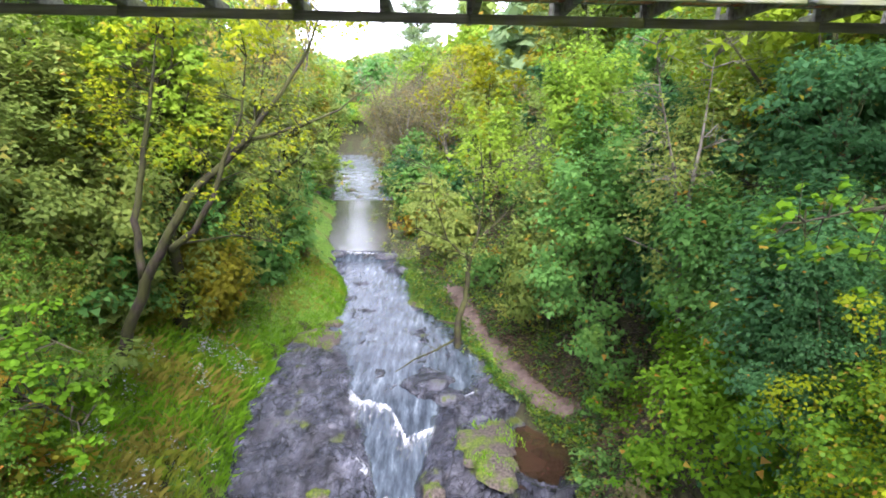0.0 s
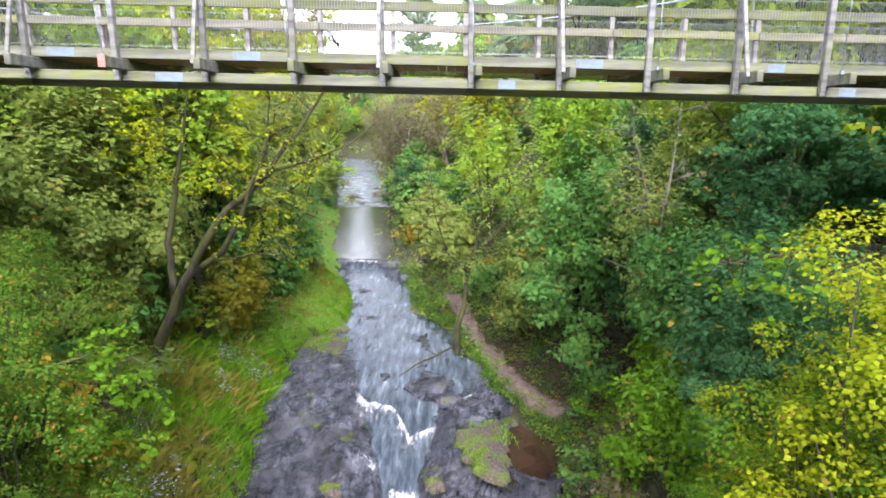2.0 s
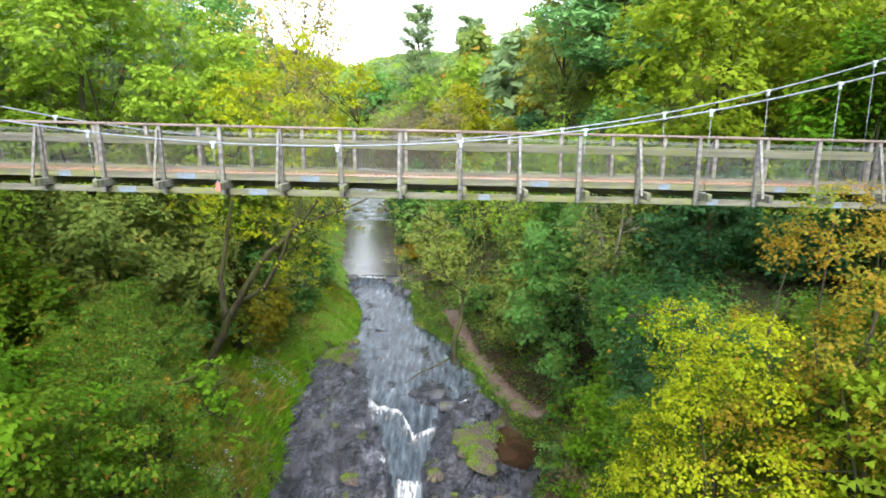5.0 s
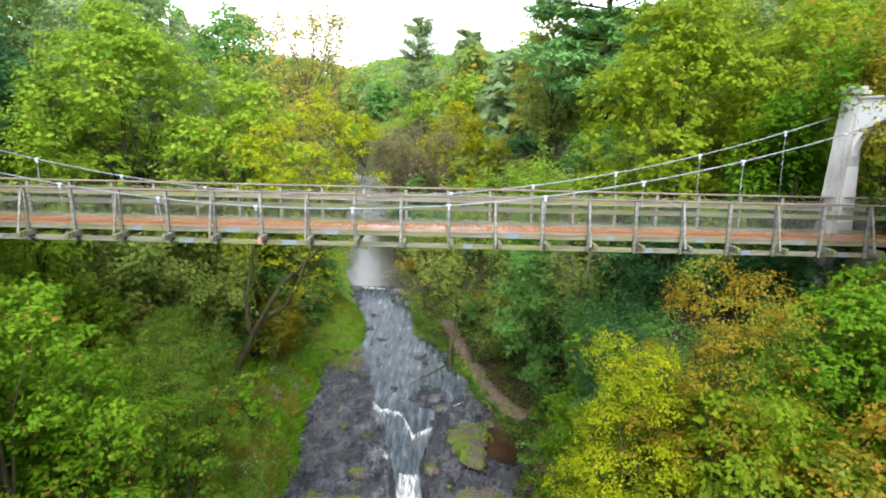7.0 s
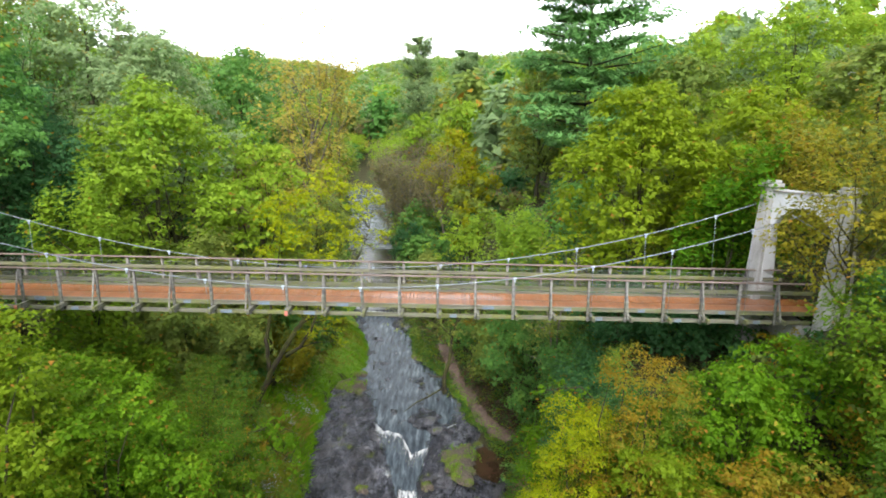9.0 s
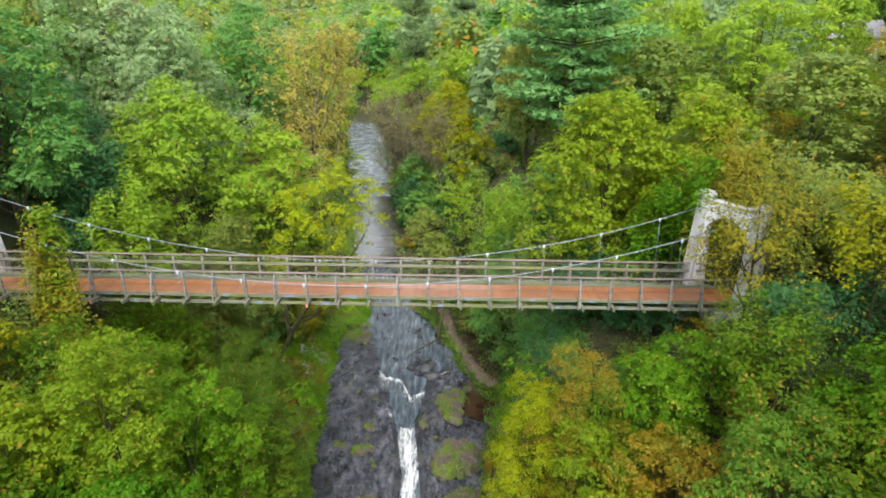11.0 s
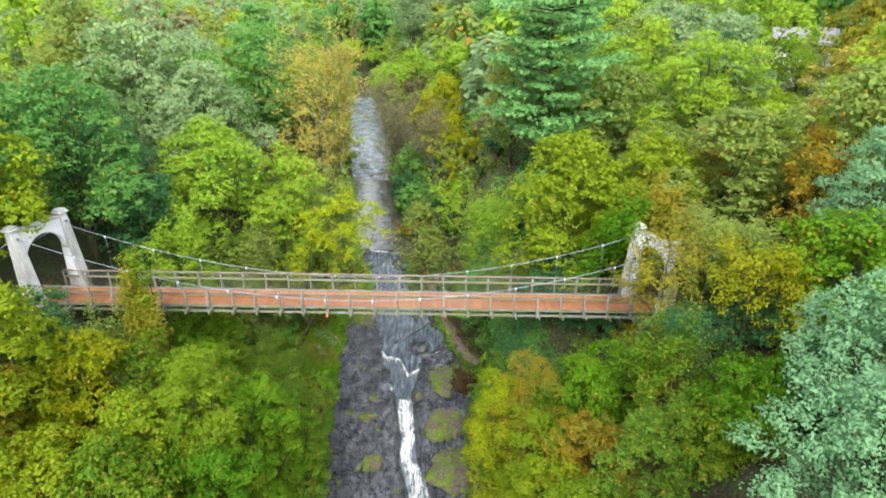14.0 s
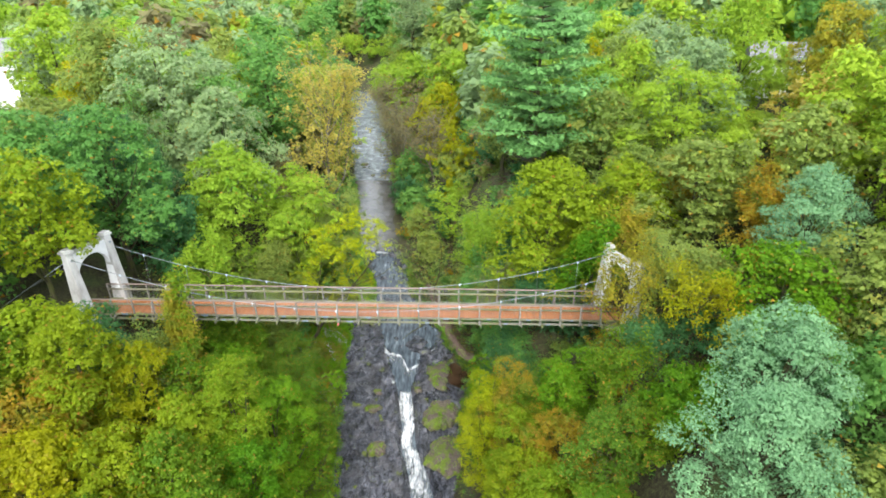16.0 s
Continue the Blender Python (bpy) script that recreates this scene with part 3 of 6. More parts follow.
def foam_ribbon(pts, widths, seed, rise=0.10, thick=0.46):
    """A sheet of white water along the points, humped and ragged at its edges."""
    rng = random.Random(seed)
    verts, faces, cols = [], [], 10
    fine = []
    for k in range(len(pts) - 1):
        for s in range(12):
            t = s / 12
            fine.append([pts[k][i] * (1 - t) + pts[k + 1][i] * t for i in range(3)] + [widths[k] * (1 - t) + widths[k + 1] * t])
    fine.append([*pts[-1], widths[-1]])
    for k, (x, y, z, w) in enumerate(fine):
        a, c = fine[max(0, k - 1)], fine[min(len(fine) - 1, k + 1)]
        d = Vector((c[0] - a[0], c[1] - a[1], 0)).normalized()
        side = Vector((-d.y, d.x, 0))
        for i in range(cols + 1):
            u = 2 * i / cols - 1
            q = Vector((x, y, z)) + side * (1.5 * u * w * (1 + 0.35 * rng.uniform(-1, 1) * abs(u)))
            q.z += min(rise, 0.6 * w) * (1 - u * u) * rng.uniform(0.5, 1.3) - 0.05 * abs(u) * min(1.0, 3 * w)
            verts.append(q)
    for k in range(len(fine) - 1):
        for i in range(cols):
            faces.append((k * (cols + 1) + i, k * (cols + 1) + i + 1, (k + 1) * (cols + 1) + i + 1, (k + 1) * (cols + 1) + i))
    me = mesh_from("white_water", verts, faces, [FOAM], True)
    last = len(fine) - 1
    cover = [thick * (1 - (2 * i / cols - 1) ** 2) * min(1.0, 4 * k / last, 4 * (last - k) / last) for k in range(len(fine)) for i in range(cols + 1)]
    me.attributes.new("cover", "FLOAT", "POINT").data.foreach_set("value", cover)
    return new("white_water", me)


for k, (pts, widths, text) in enumerate([
        ([(-3.95, 22.4, 0.10), (-3.65, 21.5, 0.04), (-3.45, 21.0, 0.02), (-3.25, 20.6, -0.02), (-3.1, 20.1, -0.25)], [0.05, 0.12, 0.17, 0.24, 0.2], "white water curling over the upper rock step"),
        ([(-3.05, 17.95, -0.58), (-2.85, 17.6, -0.75), (-2.5, 17.1, -0.95)], [0.10, 0.22, 0.18], "small foaming rill on the rock"),
        ([(1.5, 21.7, 0.10), (0.9, 21.2, 0.05), (0.35, 20.9, 0.0)], [0.03, 0.07, 0.05], "small foaming rill between the rocks"),
        ([(-7.5, 39.7, 1.86), (-6.4, 39.5, 1.78), (-5.2, 39.3, 1.76), (-4.2, 39.2, 1.8)], [0.16, 0.26, 0.22, 0.1], "veil of white riffles at the lip of the pool")]):
    tagged(foam_ribbon(pts, widths, k, 0.16, 0.34 if "veil" in text else 0.46), text, "waterfall", kind="structure")

CREST_X = [-3.65, -3.35, -3.0, -2.5, -2.05, -1.75, -1.5, -1.3, -1.0, -0.65, -0.3]
CREST_Y = [20.95, 20.72, 20.62, 20.60, 20.45, 19.9, 19.35, 19.05, 19.28, 19.42, 19.55]


def crest_cover(x, y):
    """White along the edge of the step, feathering out downstream."""
    j = 0.16 * wobble(x * 3, y, 1.0) + 0.05 * wobble(x * 9, 0.6 * y, 1.0)
    d = float(np.interp(x, CREST_X, CREST_Y)) + j - y
    k = 1 + 0.5 * wobble(x, 0.3 * y, 2.5)
    ends = min(1.0, max(0.0, (x + 3.7) / 0.25), max(0.0, (-0.22 - x) / 0.25))
    up = max(0.0, 1 + d / 0.12) if d < 0 else 0.20 * math.exp(-d / 1.3) + 0.80 * math.exp(-d / (0.24 * k))
    return 0.56 * up * ends * (0.95 + 0.45 * wobble(x, 0.5 * y, 2.4))


def chute_cover(x, y):
    c, w = channel(y)
    u = (x - c - 0.28 * wobble(0, y, 0.9)) / (w * (0.98 + 0.60 * wobble(3, y, 0.8)))
    start = min(1.0, max(0.0, (16.65 - y) / 0.25))
    pulse = 0.82 + 0.3 * wobble(x * 0.4, y, 0.7)
    return 0.50 * max(0.0, 1 - abs(u) ** 1.8) * start * (pulse + 0.55 * wobble(2.2 * x, 0.35 * y, 1.6)) * min(1.0, max(0.25, (y - 4) / 6))


def foam_sheet(x0, x1, y0, y1, step, cover, label):
    """Foam on moving water: a thin uneven sheet, covered more or less from place to place."""
    xs, ys = list(np.arange(x0, x1, step)), list(np.arange(y0, y1, step))
    val = [cover(x, y) for y in ys for x in xs]
    verts = [(x, y, bed(y) + 0.085 + 1.5 * riffle(x, y) + 0.16 * val[j * len(xs) + i] + 0.03 * wobble(x, y, 4.0)) for j, y in enumerate(ys) for i, x in enumerate(xs)]
    w = len(xs)
    faces = [(j * w + i, j * w + i + 1, (j + 1) * w + i + 1, (j + 1) * w + i) for j in range(len(ys) - 1) for i in range(w - 1)
             if max(val[j * w + i], val[j * w + i + 1], val[(j + 1) * w + i], val[(j + 1) * w + i + 1]) > 0.04]
    me = mesh_from("white_water", verts, faces, [FOAM], True)
    me.attributes.new("cover", "FLOAT", "POINT").data.foreach_set("value", val)
    return tagged(new("white_water", me), label, "waterfall", kind="structure")


foam_sheet(-3.8, -0.1, 17.6, 21.1, 0.06, crest_cover, "white water breaking over the upper rock step")
foam_sheet(-2.6, 1.6, 4.2, 16.8, 0.08, chute_cover, "white waterfall rushing down a rock chute")

mud = bmesh.new()
bmesh.ops.create_circle(mud, cap_ends=True, radius=1.0, segments=64)
for v in mud.verts:
    w = math.atan2(v.co.y, v.co.x)
    r = 1.1 + 0.18 * math.sin(3 * w + 1) + 0.1 * math.sin(5 * w) + 0.10 * math.sin(9 * w + 2) + 0.05 * math.sin(17 * w)
    v.co = Vector((3.5 + 1.2 * r * math.cos(w) + 0.15 * math.sin(w), 18.3 + 1.75 * r * math.sin(w), -0.57))
pool = bpy.data.meshes.new("backwater_pool")
mud.to_mesh(pool)
mud.free()
pool.materials.append(MUD_POOL)
tagged(new("backwater_pool", pool), "still brown backwater pool beside a mossy rock", "water", kind="structure")


def mound(name, x, y, z, rx, ry, h, mat, label, seed, category="rock"):
    """A low, flat-topped, uneven rock or sod."""
    n, verts, faces = 34, [], []
    rings = [(1.0, -0.35), (0.97, 0.1), (0.88, 0.55), (0.7, 0.8), (0.42, 0.93), (0.15, 1.0)]
    for r, up in rings:
        for s in range(n):
            w = 2 * math.pi * s / n
            q = r * (1 + 0.45 * wobble(math.cos(w) + seed * 3, math.sin(w), 1.3) + 0.3 * wobble(math.cos(w) * 3, math.sin(w) * 3 + seed, 1.0))
            px, py = rx * q * math.cos(w), ry * q * math.sin(w)
            verts.append((px, py, h * up + 0.25 * h * wobble(px + seed, py, 1.4)))
    for k in range(len(rings) - 1):
        for s in range(n):
            i, j = k * n + s, k * n + (s + 1) % n
            faces.append((i, j, j + n, i + n))
    faces.append(tuple((len(rings) - 1) * n + s for s in range(n)))
    ob = new(name, mesh_from(name, verts, faces, [mat], False))
    ob.location = (x, y, z)
    return tagged(ob, label, category)


for k, (x, y, rx, ry, h, mat, text) in enumerate([
        (1.6, 18.2, 1.35, 2.0, 0.24, MOSS, "low mossy rock island beside the falls"),
        (-5.9, 26.6, 1.1, 1.5, 0.28, MOSS, "mossy rock shelf at the grassy bank"),
        (-5.6, 28.0, 0.6, 0.5, 0.35, MOSS, "small moss cushion on wet rock"),
        (1.9, 14.2, 1.4, 2.1, 0.5, MOSS, "mossy ledge beside the waterfall"),
        (2.5, 10.4, 1.6, 2.2, 0.5, MOSS, "broad mossy ledge below the falls"),
        (-4.2, 14.6, 0.8, 0.45, 0.22, MOSS, "moss patch on the rock shelf"),
        (-3.6, 10.9, 0.7, 0.9, 0.3, MOSS, "bright green sod on the rock shelf"),
        (-0.3, 16.6, 0.35, 0.4, 0.2, MOSS, "moss tuft beside the chute"),
        (-3.9, 16.3, 0.4, 0.35, 0.2, MOSS, "moss tuft on the rock shelf"),
        (-0.5, 22.2, 0.9, 1.2, 0.28, ROCK, "dark wet boulder in the creek"),
        (-0.1, 21.2, 0.8, 0.5, 0.3, ROCK, "dark wet rock above the step"),
        (-11.8, 74, 0.8, 0.9, 0.35, MOSS, "mossy boulder in the upstream pool"), (-9.8, 68.5, 0.4, 0.5, 0.25, MOSS, "small mossy boulder in the upstream pool"),
        (-14.6, 87, 0.9, 1.2, 0.35, MOSS, "mossy boulder far up the creek"),
        (-4.0, 39.4, 0.9, 0.6, 0.3, ROCK, "flat wet rock at the pool's lip"),
        (-7.6, 39.6, 0.9, 0.5, 0.3, ROCK, "flat wet rock at the pool's lip"),
        (-0.8, 31.5, 1.2, 1.5, 0.3, MOSS, "mossy bank sod at the water's edge"),
        (-2.7, 38.5, 1.1, 2.5, 0.3, ROCK, "pale rock shelf at the water's edge")]):
    z = rock_height(x, y) if y < 45 else bed(y)
    mound("moss_rock" if mat is MOSS else "rock", x, y, z - 0.02, rx, ry, h, mat, text, k + 1)


def path_edge(off):
    return lambda y: float(np.interp(y, [19, 20, 21, 22, 24, 26, 28, 31, 36], [4.6, 3.75, 3.1, 2.6, 1.95, 1.35, 0.85, 0.2, -1.0])) + off


tagged(strip("footpath", list(np.arange(19.4, 32.6, 0.3)), lambda y: path_edge(0.0)(y) + 0.25 * wobble(0, y, 1.5), lambda y: path_edge(0.85)(y) + 0.3 * wobble(4, y, 1.5),
             lambda x, y: land(x, y) + 0.07, 4, PATH), "narrow trodden earth path along the creek bank", "path", kind="structure")

# ---- the bridge ----
MID, BAY, NEAR, FAR = -2.4, 1.355, 7.5, 9.6
POST_X = [-5.008 + k * BAY for k in range(-12, 14)]


def deck_z(x):
    return 12.5 - 0.022 * (x - MID)


def cable_z(x):
    return 13.28 + 0.0109 * (x + 2.5) ** 2


SLOPE = 1.26
bridge = thing("suspension_footbridge", "timber suspension footbridge with weathered grey rails and red-brown deck", "bridge")
post_me = box_mesh("post", 0.09, 0.10, 1.52, WOOD, 0.012)
joist_me = box_mesh("joist", 0.10, 3.25, 0.17, MOSSY_WOOD, 0.012)
brace_me = box_mesh("brace", 0.06, 0.05, 1.26, WOOD, 0.008)
rail_me = box_mesh("top_rail", BAY * 2 - 0.006, 0.15, 0.045, RAIL_WOOD, 0.01)
mid_me = box_mesh("mid_rail", BAY * 2 - 0.006, 0.045, 0.14, MOSSY_WOOD, 0.01)
fascia_me = box_mesh("edge_board", BAY * 2 - 0.006, 0.05, 0.15, MOSSY_WOOD, 0.01)
lower_me = box_mesh("stringer", BAY * 2 - 0.006, 0.06, 0.15, MOSSY_WOOD, 0.01)
red_me = box_mesh("painted_end", 0.104, 0.012, 0.174, PAINT_RED, 0.002)
bolt_me = box_mesh("bolt", 0.03, 0.02, 0.03, STEEL, 0.006)

for k, x in enumerate(POST_X):
    z = deck_z(x)
    braced = k % 2 == 1
    for y, s in ((NEAR, -1), (FAR, 1)):
        attach("post", post_me, bridge, m=pose(x, y + s * 0.02, z + 0.36))
        attach("bolt", bolt_me, bridge, m=pose(x, y + s * 0.075, z - 0.06))
        attach("bolt", bolt_me, bridge, m=pose(x, y + s * 0.075, z - 0.30))
        if braced:
            attach("brace", brace_me, bridge, m=pose(x - 0.02, y + s * 0.26, z + 0.44, s * 15.5))
    if -20 < x < 12.9:
        attach("joist", joist_me, bridge, m=pose(x + 0.09, (NEAR + FAR) / 2, z - 0.165))
        if k in (12, 5):
            attach("painted_end", red_me, bridge, "joist end with faded red paint", pose(x + 0.09, (NEAR + FAR) / 2 - 1.63, z - 0.165))

for k in range(0, len(POST_X) - 1, 2):
    x = POST_X[k] + BAY
    z = deck_z(x)
    for y, s in ((NEAR, -1), (FAR, 1)):
        attach("top_rail", rail_me, bridge, m=pose(x, y, z + 1.145, 0, SLOPE, 0))
        attach("mid_rail", mid_me, bridge, m=pose(x, y - s * 0.058, z + 0.78, 0, SLOPE, 0))
        attach("edge_board", fascia_me, bridge, m=pose(x, y - s * 0.06, z + 0.012, 0, SLOPE, 0))
        attach("stringer", lower_me, bridge, m=pose(x, y - s * 0.067, z - 0.325, 0, SLOPE, 0))

rng = random.Random(5)
blue_a, blue_b = box_mesh("paint_patch", 0.42, 0.004, 0.13, PAINT_BLUE, 0), box_mesh("paint_patch", 0.26, 0.004, 0.13, PAINT_BLUE, 0)
for k in range(1, len(POST_X) - 1):
    x = POST_X[k] + BAY * rng.uniform(0.3, 0.6)
    low = k % 2 == 0
    if rng.random() < 0.75:
        attach("paint_patch", rng.choice((blue_a, blue_b)), bridge, "pale blue paint patch", pose(x, NEAR + (0.036 if low else 0.032), deck_z(x) - (0.325 if low else -0.012), 0, SLOPE, 0))

# welded wire infill along both rails
for y, s in ((NEAR, -1), (FAR, 1)):
    verts, faces = [], []
    for k in range(len(POST_X) - 1):
        x0, x1 = POST_X[k] + 0.05, POST_X[k + 1] - 0.05
        n = 28
        for i in range(n):
            x = x0 + (x1 - x0) * (i + 0.5) / n
            z = deck_z(x)
            tube(verts, faces, [(x, y, z + 0.10), (x, y, z + 1.0)], [0.004] * 2, 3)
        for h in (0.12, 0.98):
            tube(verts, faces, [(x0, y, deck_z(x0) + h), (x1, y, deck_z(x1) + h)], [0.004] * 2, 3)
    tagged(attach("wire_infill", mesh_from("wire_infill", verts, faces, [WIRE]), bridge, "grey welded wire infill"), kind="stuff")

# cables with clamps, hangers and the outer posts they hold
for y, rail, s in ((7.05, NEAR, -1), (10.05, FAR, 1)):
    end = -21.5 if s < 0 else -20.7
    last = 14.4 if s < 0 else 13.3
    xs = list(np.linspace(end, last, 60))
    verts, faces = [], []
    tube(verts, faces, [(x, y, cable_z(x)) for x in xs], [0.018] * len(xs), 8)
    tube(verts, faces, [(end, y, cable_z(end)), (-28, y, 13.0)], [0.024] * 2, 8)
    tube(verts, faces, [(last, y, cable_z(last)), (20, y, 12.2)], [0.024] * 2, 8)
    attach("main_cable", mesh_from("main_cable", verts, faces, [STEEL], True), bridge, "galvanised steel main cable")
    for k in range(2, len(POST_X) - 1, 2):
        x = POST_X[k] + (0.0 if s < 0 else 0.1)
        z, foot = cable_z(x), deck_z(x) - 0.10
        bm = bmesh.new()
        box(bm, -0.06, 0.06, -0.032, 0.032, -0.026, 0.036, 0.012)
        box(bm, -0.032, 0.032, -0.028, 0.028, -0.13, -0.02, 0.01)
        clamp = part("cable_clamp", bm, CLAMP, bridge, "bright zinc cable clamp")
        clamp.matrix_basis = pose(x, y, z)
        verts, faces = [], []
        tube(verts, faces, [(x, y, z - 0.12), (x + 0.02, y - s * 0.05, foot)], [0.008] * 2, 5)
        attach("hanger", mesh_from("hanger", verts, faces, [STEEL], True), bridge, "thin steel hanger rod")
        bm = bmesh.new()
        bmesh.ops.create_cone(bm, cap_ends=True, segments=8, radius1=0.035, radius2=0.035, depth=0.05)
        part("hanger_nut", bm, STEEL, bridge).matrix_basis = pose(x + 0.02, y - s * 0.05, foot + 0.03)


def tower(name, x, top, base, face, label, turn=0):
    """A concrete portal: two battered legs with caps, joined by an arched wall."""
    t = thing(name, label, "bridge tower", x, 8.55, 0, rz=turn)
    for y in (-1.5, 1.5):
        bm = bmesh.new()
        got = bmesh.ops.create_cube(bm, size=1.0)["verts"]
        for v in got:
            up = v.co.z > 0
            front = v.co.x * face > 0
            h = 0.24 if up else (0.85 if front else 0.5)
            v.co = Vector((h * (1 if v.co.x > 0 else -1), (0.23 if up else 0.33) * (1 if v.co.y > 0 else -1), top - 0.25 if up else base))
        bmesh.ops.bevel(bm, geom=bm.edges[:], offset=0.03, segments=1, affect="EDGES")
        leg = part("leg", bm, CONCRETE, t)
        leg.location = (0, y, 0)
        bm = bmesh.new()
        box(bm, -0.33, 0.33, -0.33, 0.33, top - 0.25, top - 0.12, 0.02)
        box(bm, -0.26, 0.26, -0.26, 0.26, top - 0.125, top, 0.03)
        part("cap", bm, CONCRETE, leg)
        # the sunk white panel on the inner side of the leg
        s = -1 if y > 0 else 1
        verts = [(face * a, s * d, h) for a, d, h in ((-0.32, 0.312, base + 2.1), (0.46, 0.312, base + 2.1), (0.30, 0.285, base + 3.9), (-0.24, 0.285, base + 3.9))]
        back = [(a, b - s * 0.06, h) for a, b, h in verts]
        part_me = mesh_from("panel", verts + back, [(0, 1, 2, 3), (7, 6, 5, 4), (0, 4, 5, 1), (1, 5, 6, 2), (2, 6, 7, 3), (3, 7, 4, 0)], [PANEL])
        attach("panel", part_me, leg, "white painted inset panel")
        bm = bmesh.new()
        bmesh.ops.create_cone(bm, cap_ends=True, segments=12, radius1=0.09, radius2=0.07, depth=0.12, matrix=pose(face * 0.3, 0, top - 0.72, 0, 90, 0))
        part("cable_saddle", bm, STEEL, leg)
    # arched spandrel wall
    n, verts, faces = 16, [], []
    spring, crown_z = top - 2.3, top - 0.95
    for xx in (-0.17, 0.17):
        for i in range(n + 1):
            u = math.pi * i / n
            yy = -1.25 * math.cos(u)
            verts.append((xx, yy, spring + (crown_z - spring) * math.sin(u)))
        for i in range(n + 1):
            yy = -1.25 * math.cos(math.pi * i / n)
            verts.append((xx, yy, top - 0.42 + 0.02 * math.cos(yy)))
    w = 2 * (n + 1)
    for i in range(n):
        a, c = i, i + n + 1
        faces += [(a, c, c + 1, a + 1), (a + w, a + w + 1, c + 1 + w, c + w), (a, a + 1, a + 1 + w, a + w), (c, c + w, c + 1 + w, c + 1)]
    attach("arch", mesh_from("arch", verts, faces, [PANEL]), t, "white painted arched wall")
    bm = bmesh.new()
    box(bm, -0.24, 0.24, -1.27, 1.27, top - 0.405, top - 0.32, 0.02)
    part("coping", bm, CONCRETE, t)
    return t


tower("bridge_tower", -21.15, 17.85, 11.6, 1, "whitewashed concrete bridge tower with an arched portal", -18)
tower("bridge_tower", 13.93, 16.8, 10.4, -1, "stained concrete bridge tower half hidden by an autumn tree", 24)
for x, z in ((13.9, 10.6), (-21.6, 11.0)):
    bm = bmesh.new()
    top = deck_z(x) - 0.43
    box(bm, -1.1, 1.3, -1.1, 1.1, z - 3.5, top, 0.05)
    pier = bpy.data.meshes.new("abutment")
    bm.to_mesh(pier)
    bm.free()
    pier.materials.append(CONCRETE)
    ob = tagged(new("abutment", pier), "grey concrete abutment under the bridge end", "abutment", kind="structure")
    ob.location = (x + (0.6 if x > 0 else -0.6), 8.55, 0)

# the deck, plank by plank
plank_me = box_mesh("plank", 0.134, 1.92, 0.045, DECK, 0.006)
plank_rng = random.Random(3)
x = -22.6
while x < 15.6:
    attach("plank", plank_me, bridge, m=pose(x, (NEAR + FAR) / 2 + plank_rng.uniform(-0.01, 0.01), deck_z(x) - 0.03 + plank_rng.uniform(-0.004, 0.004), plank_rng.uniform(-0.2, 0.2), SLOPE, plank_rng.uniform(-0.25, 0.25)))
    x += 0.142


# ---- trees ----
def leaves(rng, centres, radii, per, size, aspect=0.8, droop=0.25, up=1.0, flat=0.75, mid=(0, 0, 0), corners=3):
    """Loose leaves round the clump centres: an array (n, corners, 3). mid: what the leaves turn away from, one place or one for each clump."""
    c = np.repeat(np.asarray(centres), per, axis=0)
    r = np.repeat(np.asarray(radii), per)[:, None]
    mid = np.asarray(mid, dtype=float)
    if mid.ndim == 2:
        mid = np.repeat(mid, per, axis=0)
    n = len(c)
    d = rng.normal(size=(n, 3))
    d /= np.linalg.norm(d, axis=1)[:, None]
    p = c + d * r * (rng.random((n, 1)) ** 0.45) * np.array([1, 1, flat])
    out = p - mid
    out /= np.linalg.norm(out, axis=1)[:, None] + 1e-6
    nor = 0.6 * out + 0.6 * d + rng.normal(size=(n, 3)) * 0.28 + np.array([0, 0, 0.8 * up])
    nor /= np.linalg.norm(nor, axis=1)[:, None]
    a = np.cross(nor, rng.normal(size=(n, 3)))
    a /= np.linalg.norm(a, axis=1)[:, None] + 1e-6
    a[:, 2] -= droop
    a /= np.linalg.norm(a, axis=1)[:, None]
    s = np.cross(nor, a)
    ln = size * rng.uniform(0.6, 1.35, (n, 1))
    wd = ln * aspect * rng.uniform(0.8, 1.2, (n, 1))
    if corners == 3:
        return np.stack([p + a * ln * 0.65, p - a * ln * 0.35 + s * wd / 2, p - a * ln * 0.35 - s * wd / 2], axis=1)
    return np.stack([p - a * ln / 2, p + s * wd / 2 + nor * 0.04 * ln, p + a * ln / 2, p - s * wd / 2 + nor * 0.04 * ln], axis=1)


def bough_leaves(rng, boughs, girths, leaf, per=11, spray=2.5, cover=1.0, aspect=0.8, flat=0.72, droop=0.25, corners=3):
    """Leaves on domed boughs: every bough carries sprays on its upper and outer side, every spray a handful of leaves."""
    s = spray * leaf
    places, mids = [], []
    for c, g in zip(boughs, girths):
        n = max(5, int(cover * 10.5 * (g / leaf) ** 2 / per))
        d = rng.normal(size=(n, 3))
        out = c[:2] / (np.linalg.norm(c[:2]) + 0.4)
        d += np.array([0.45 * out[0], 0.45 * out[1], 0.62])
        d /= np.linalg.norm(d, axis=1)[:, None]
        lump = 1 + 0.22 * np.sin(3.1 * d[:, 0] / 0.7 + 5 * c[0]) * np.sin(4.3 * d[:, 1] / 0.7 + 3 * c[1])
        places.append(c + d * (g * lump * rng.uniform(0.72, 1.1, n))[:, None] * np.array([1, 1, flat]))
        mids.append(np.repeat(c[None], n, axis=0) - np.array([0, 0, 0.3 * g]))
    places, mids = np.concatenate(places), np.concatenate(mids)
    return leaves(rng, places, s * rng.uniform(0.7, 1.25, len(places)), per, leaf, aspect, droop=droop, flat=0.55, mid=mids, corners=corners)


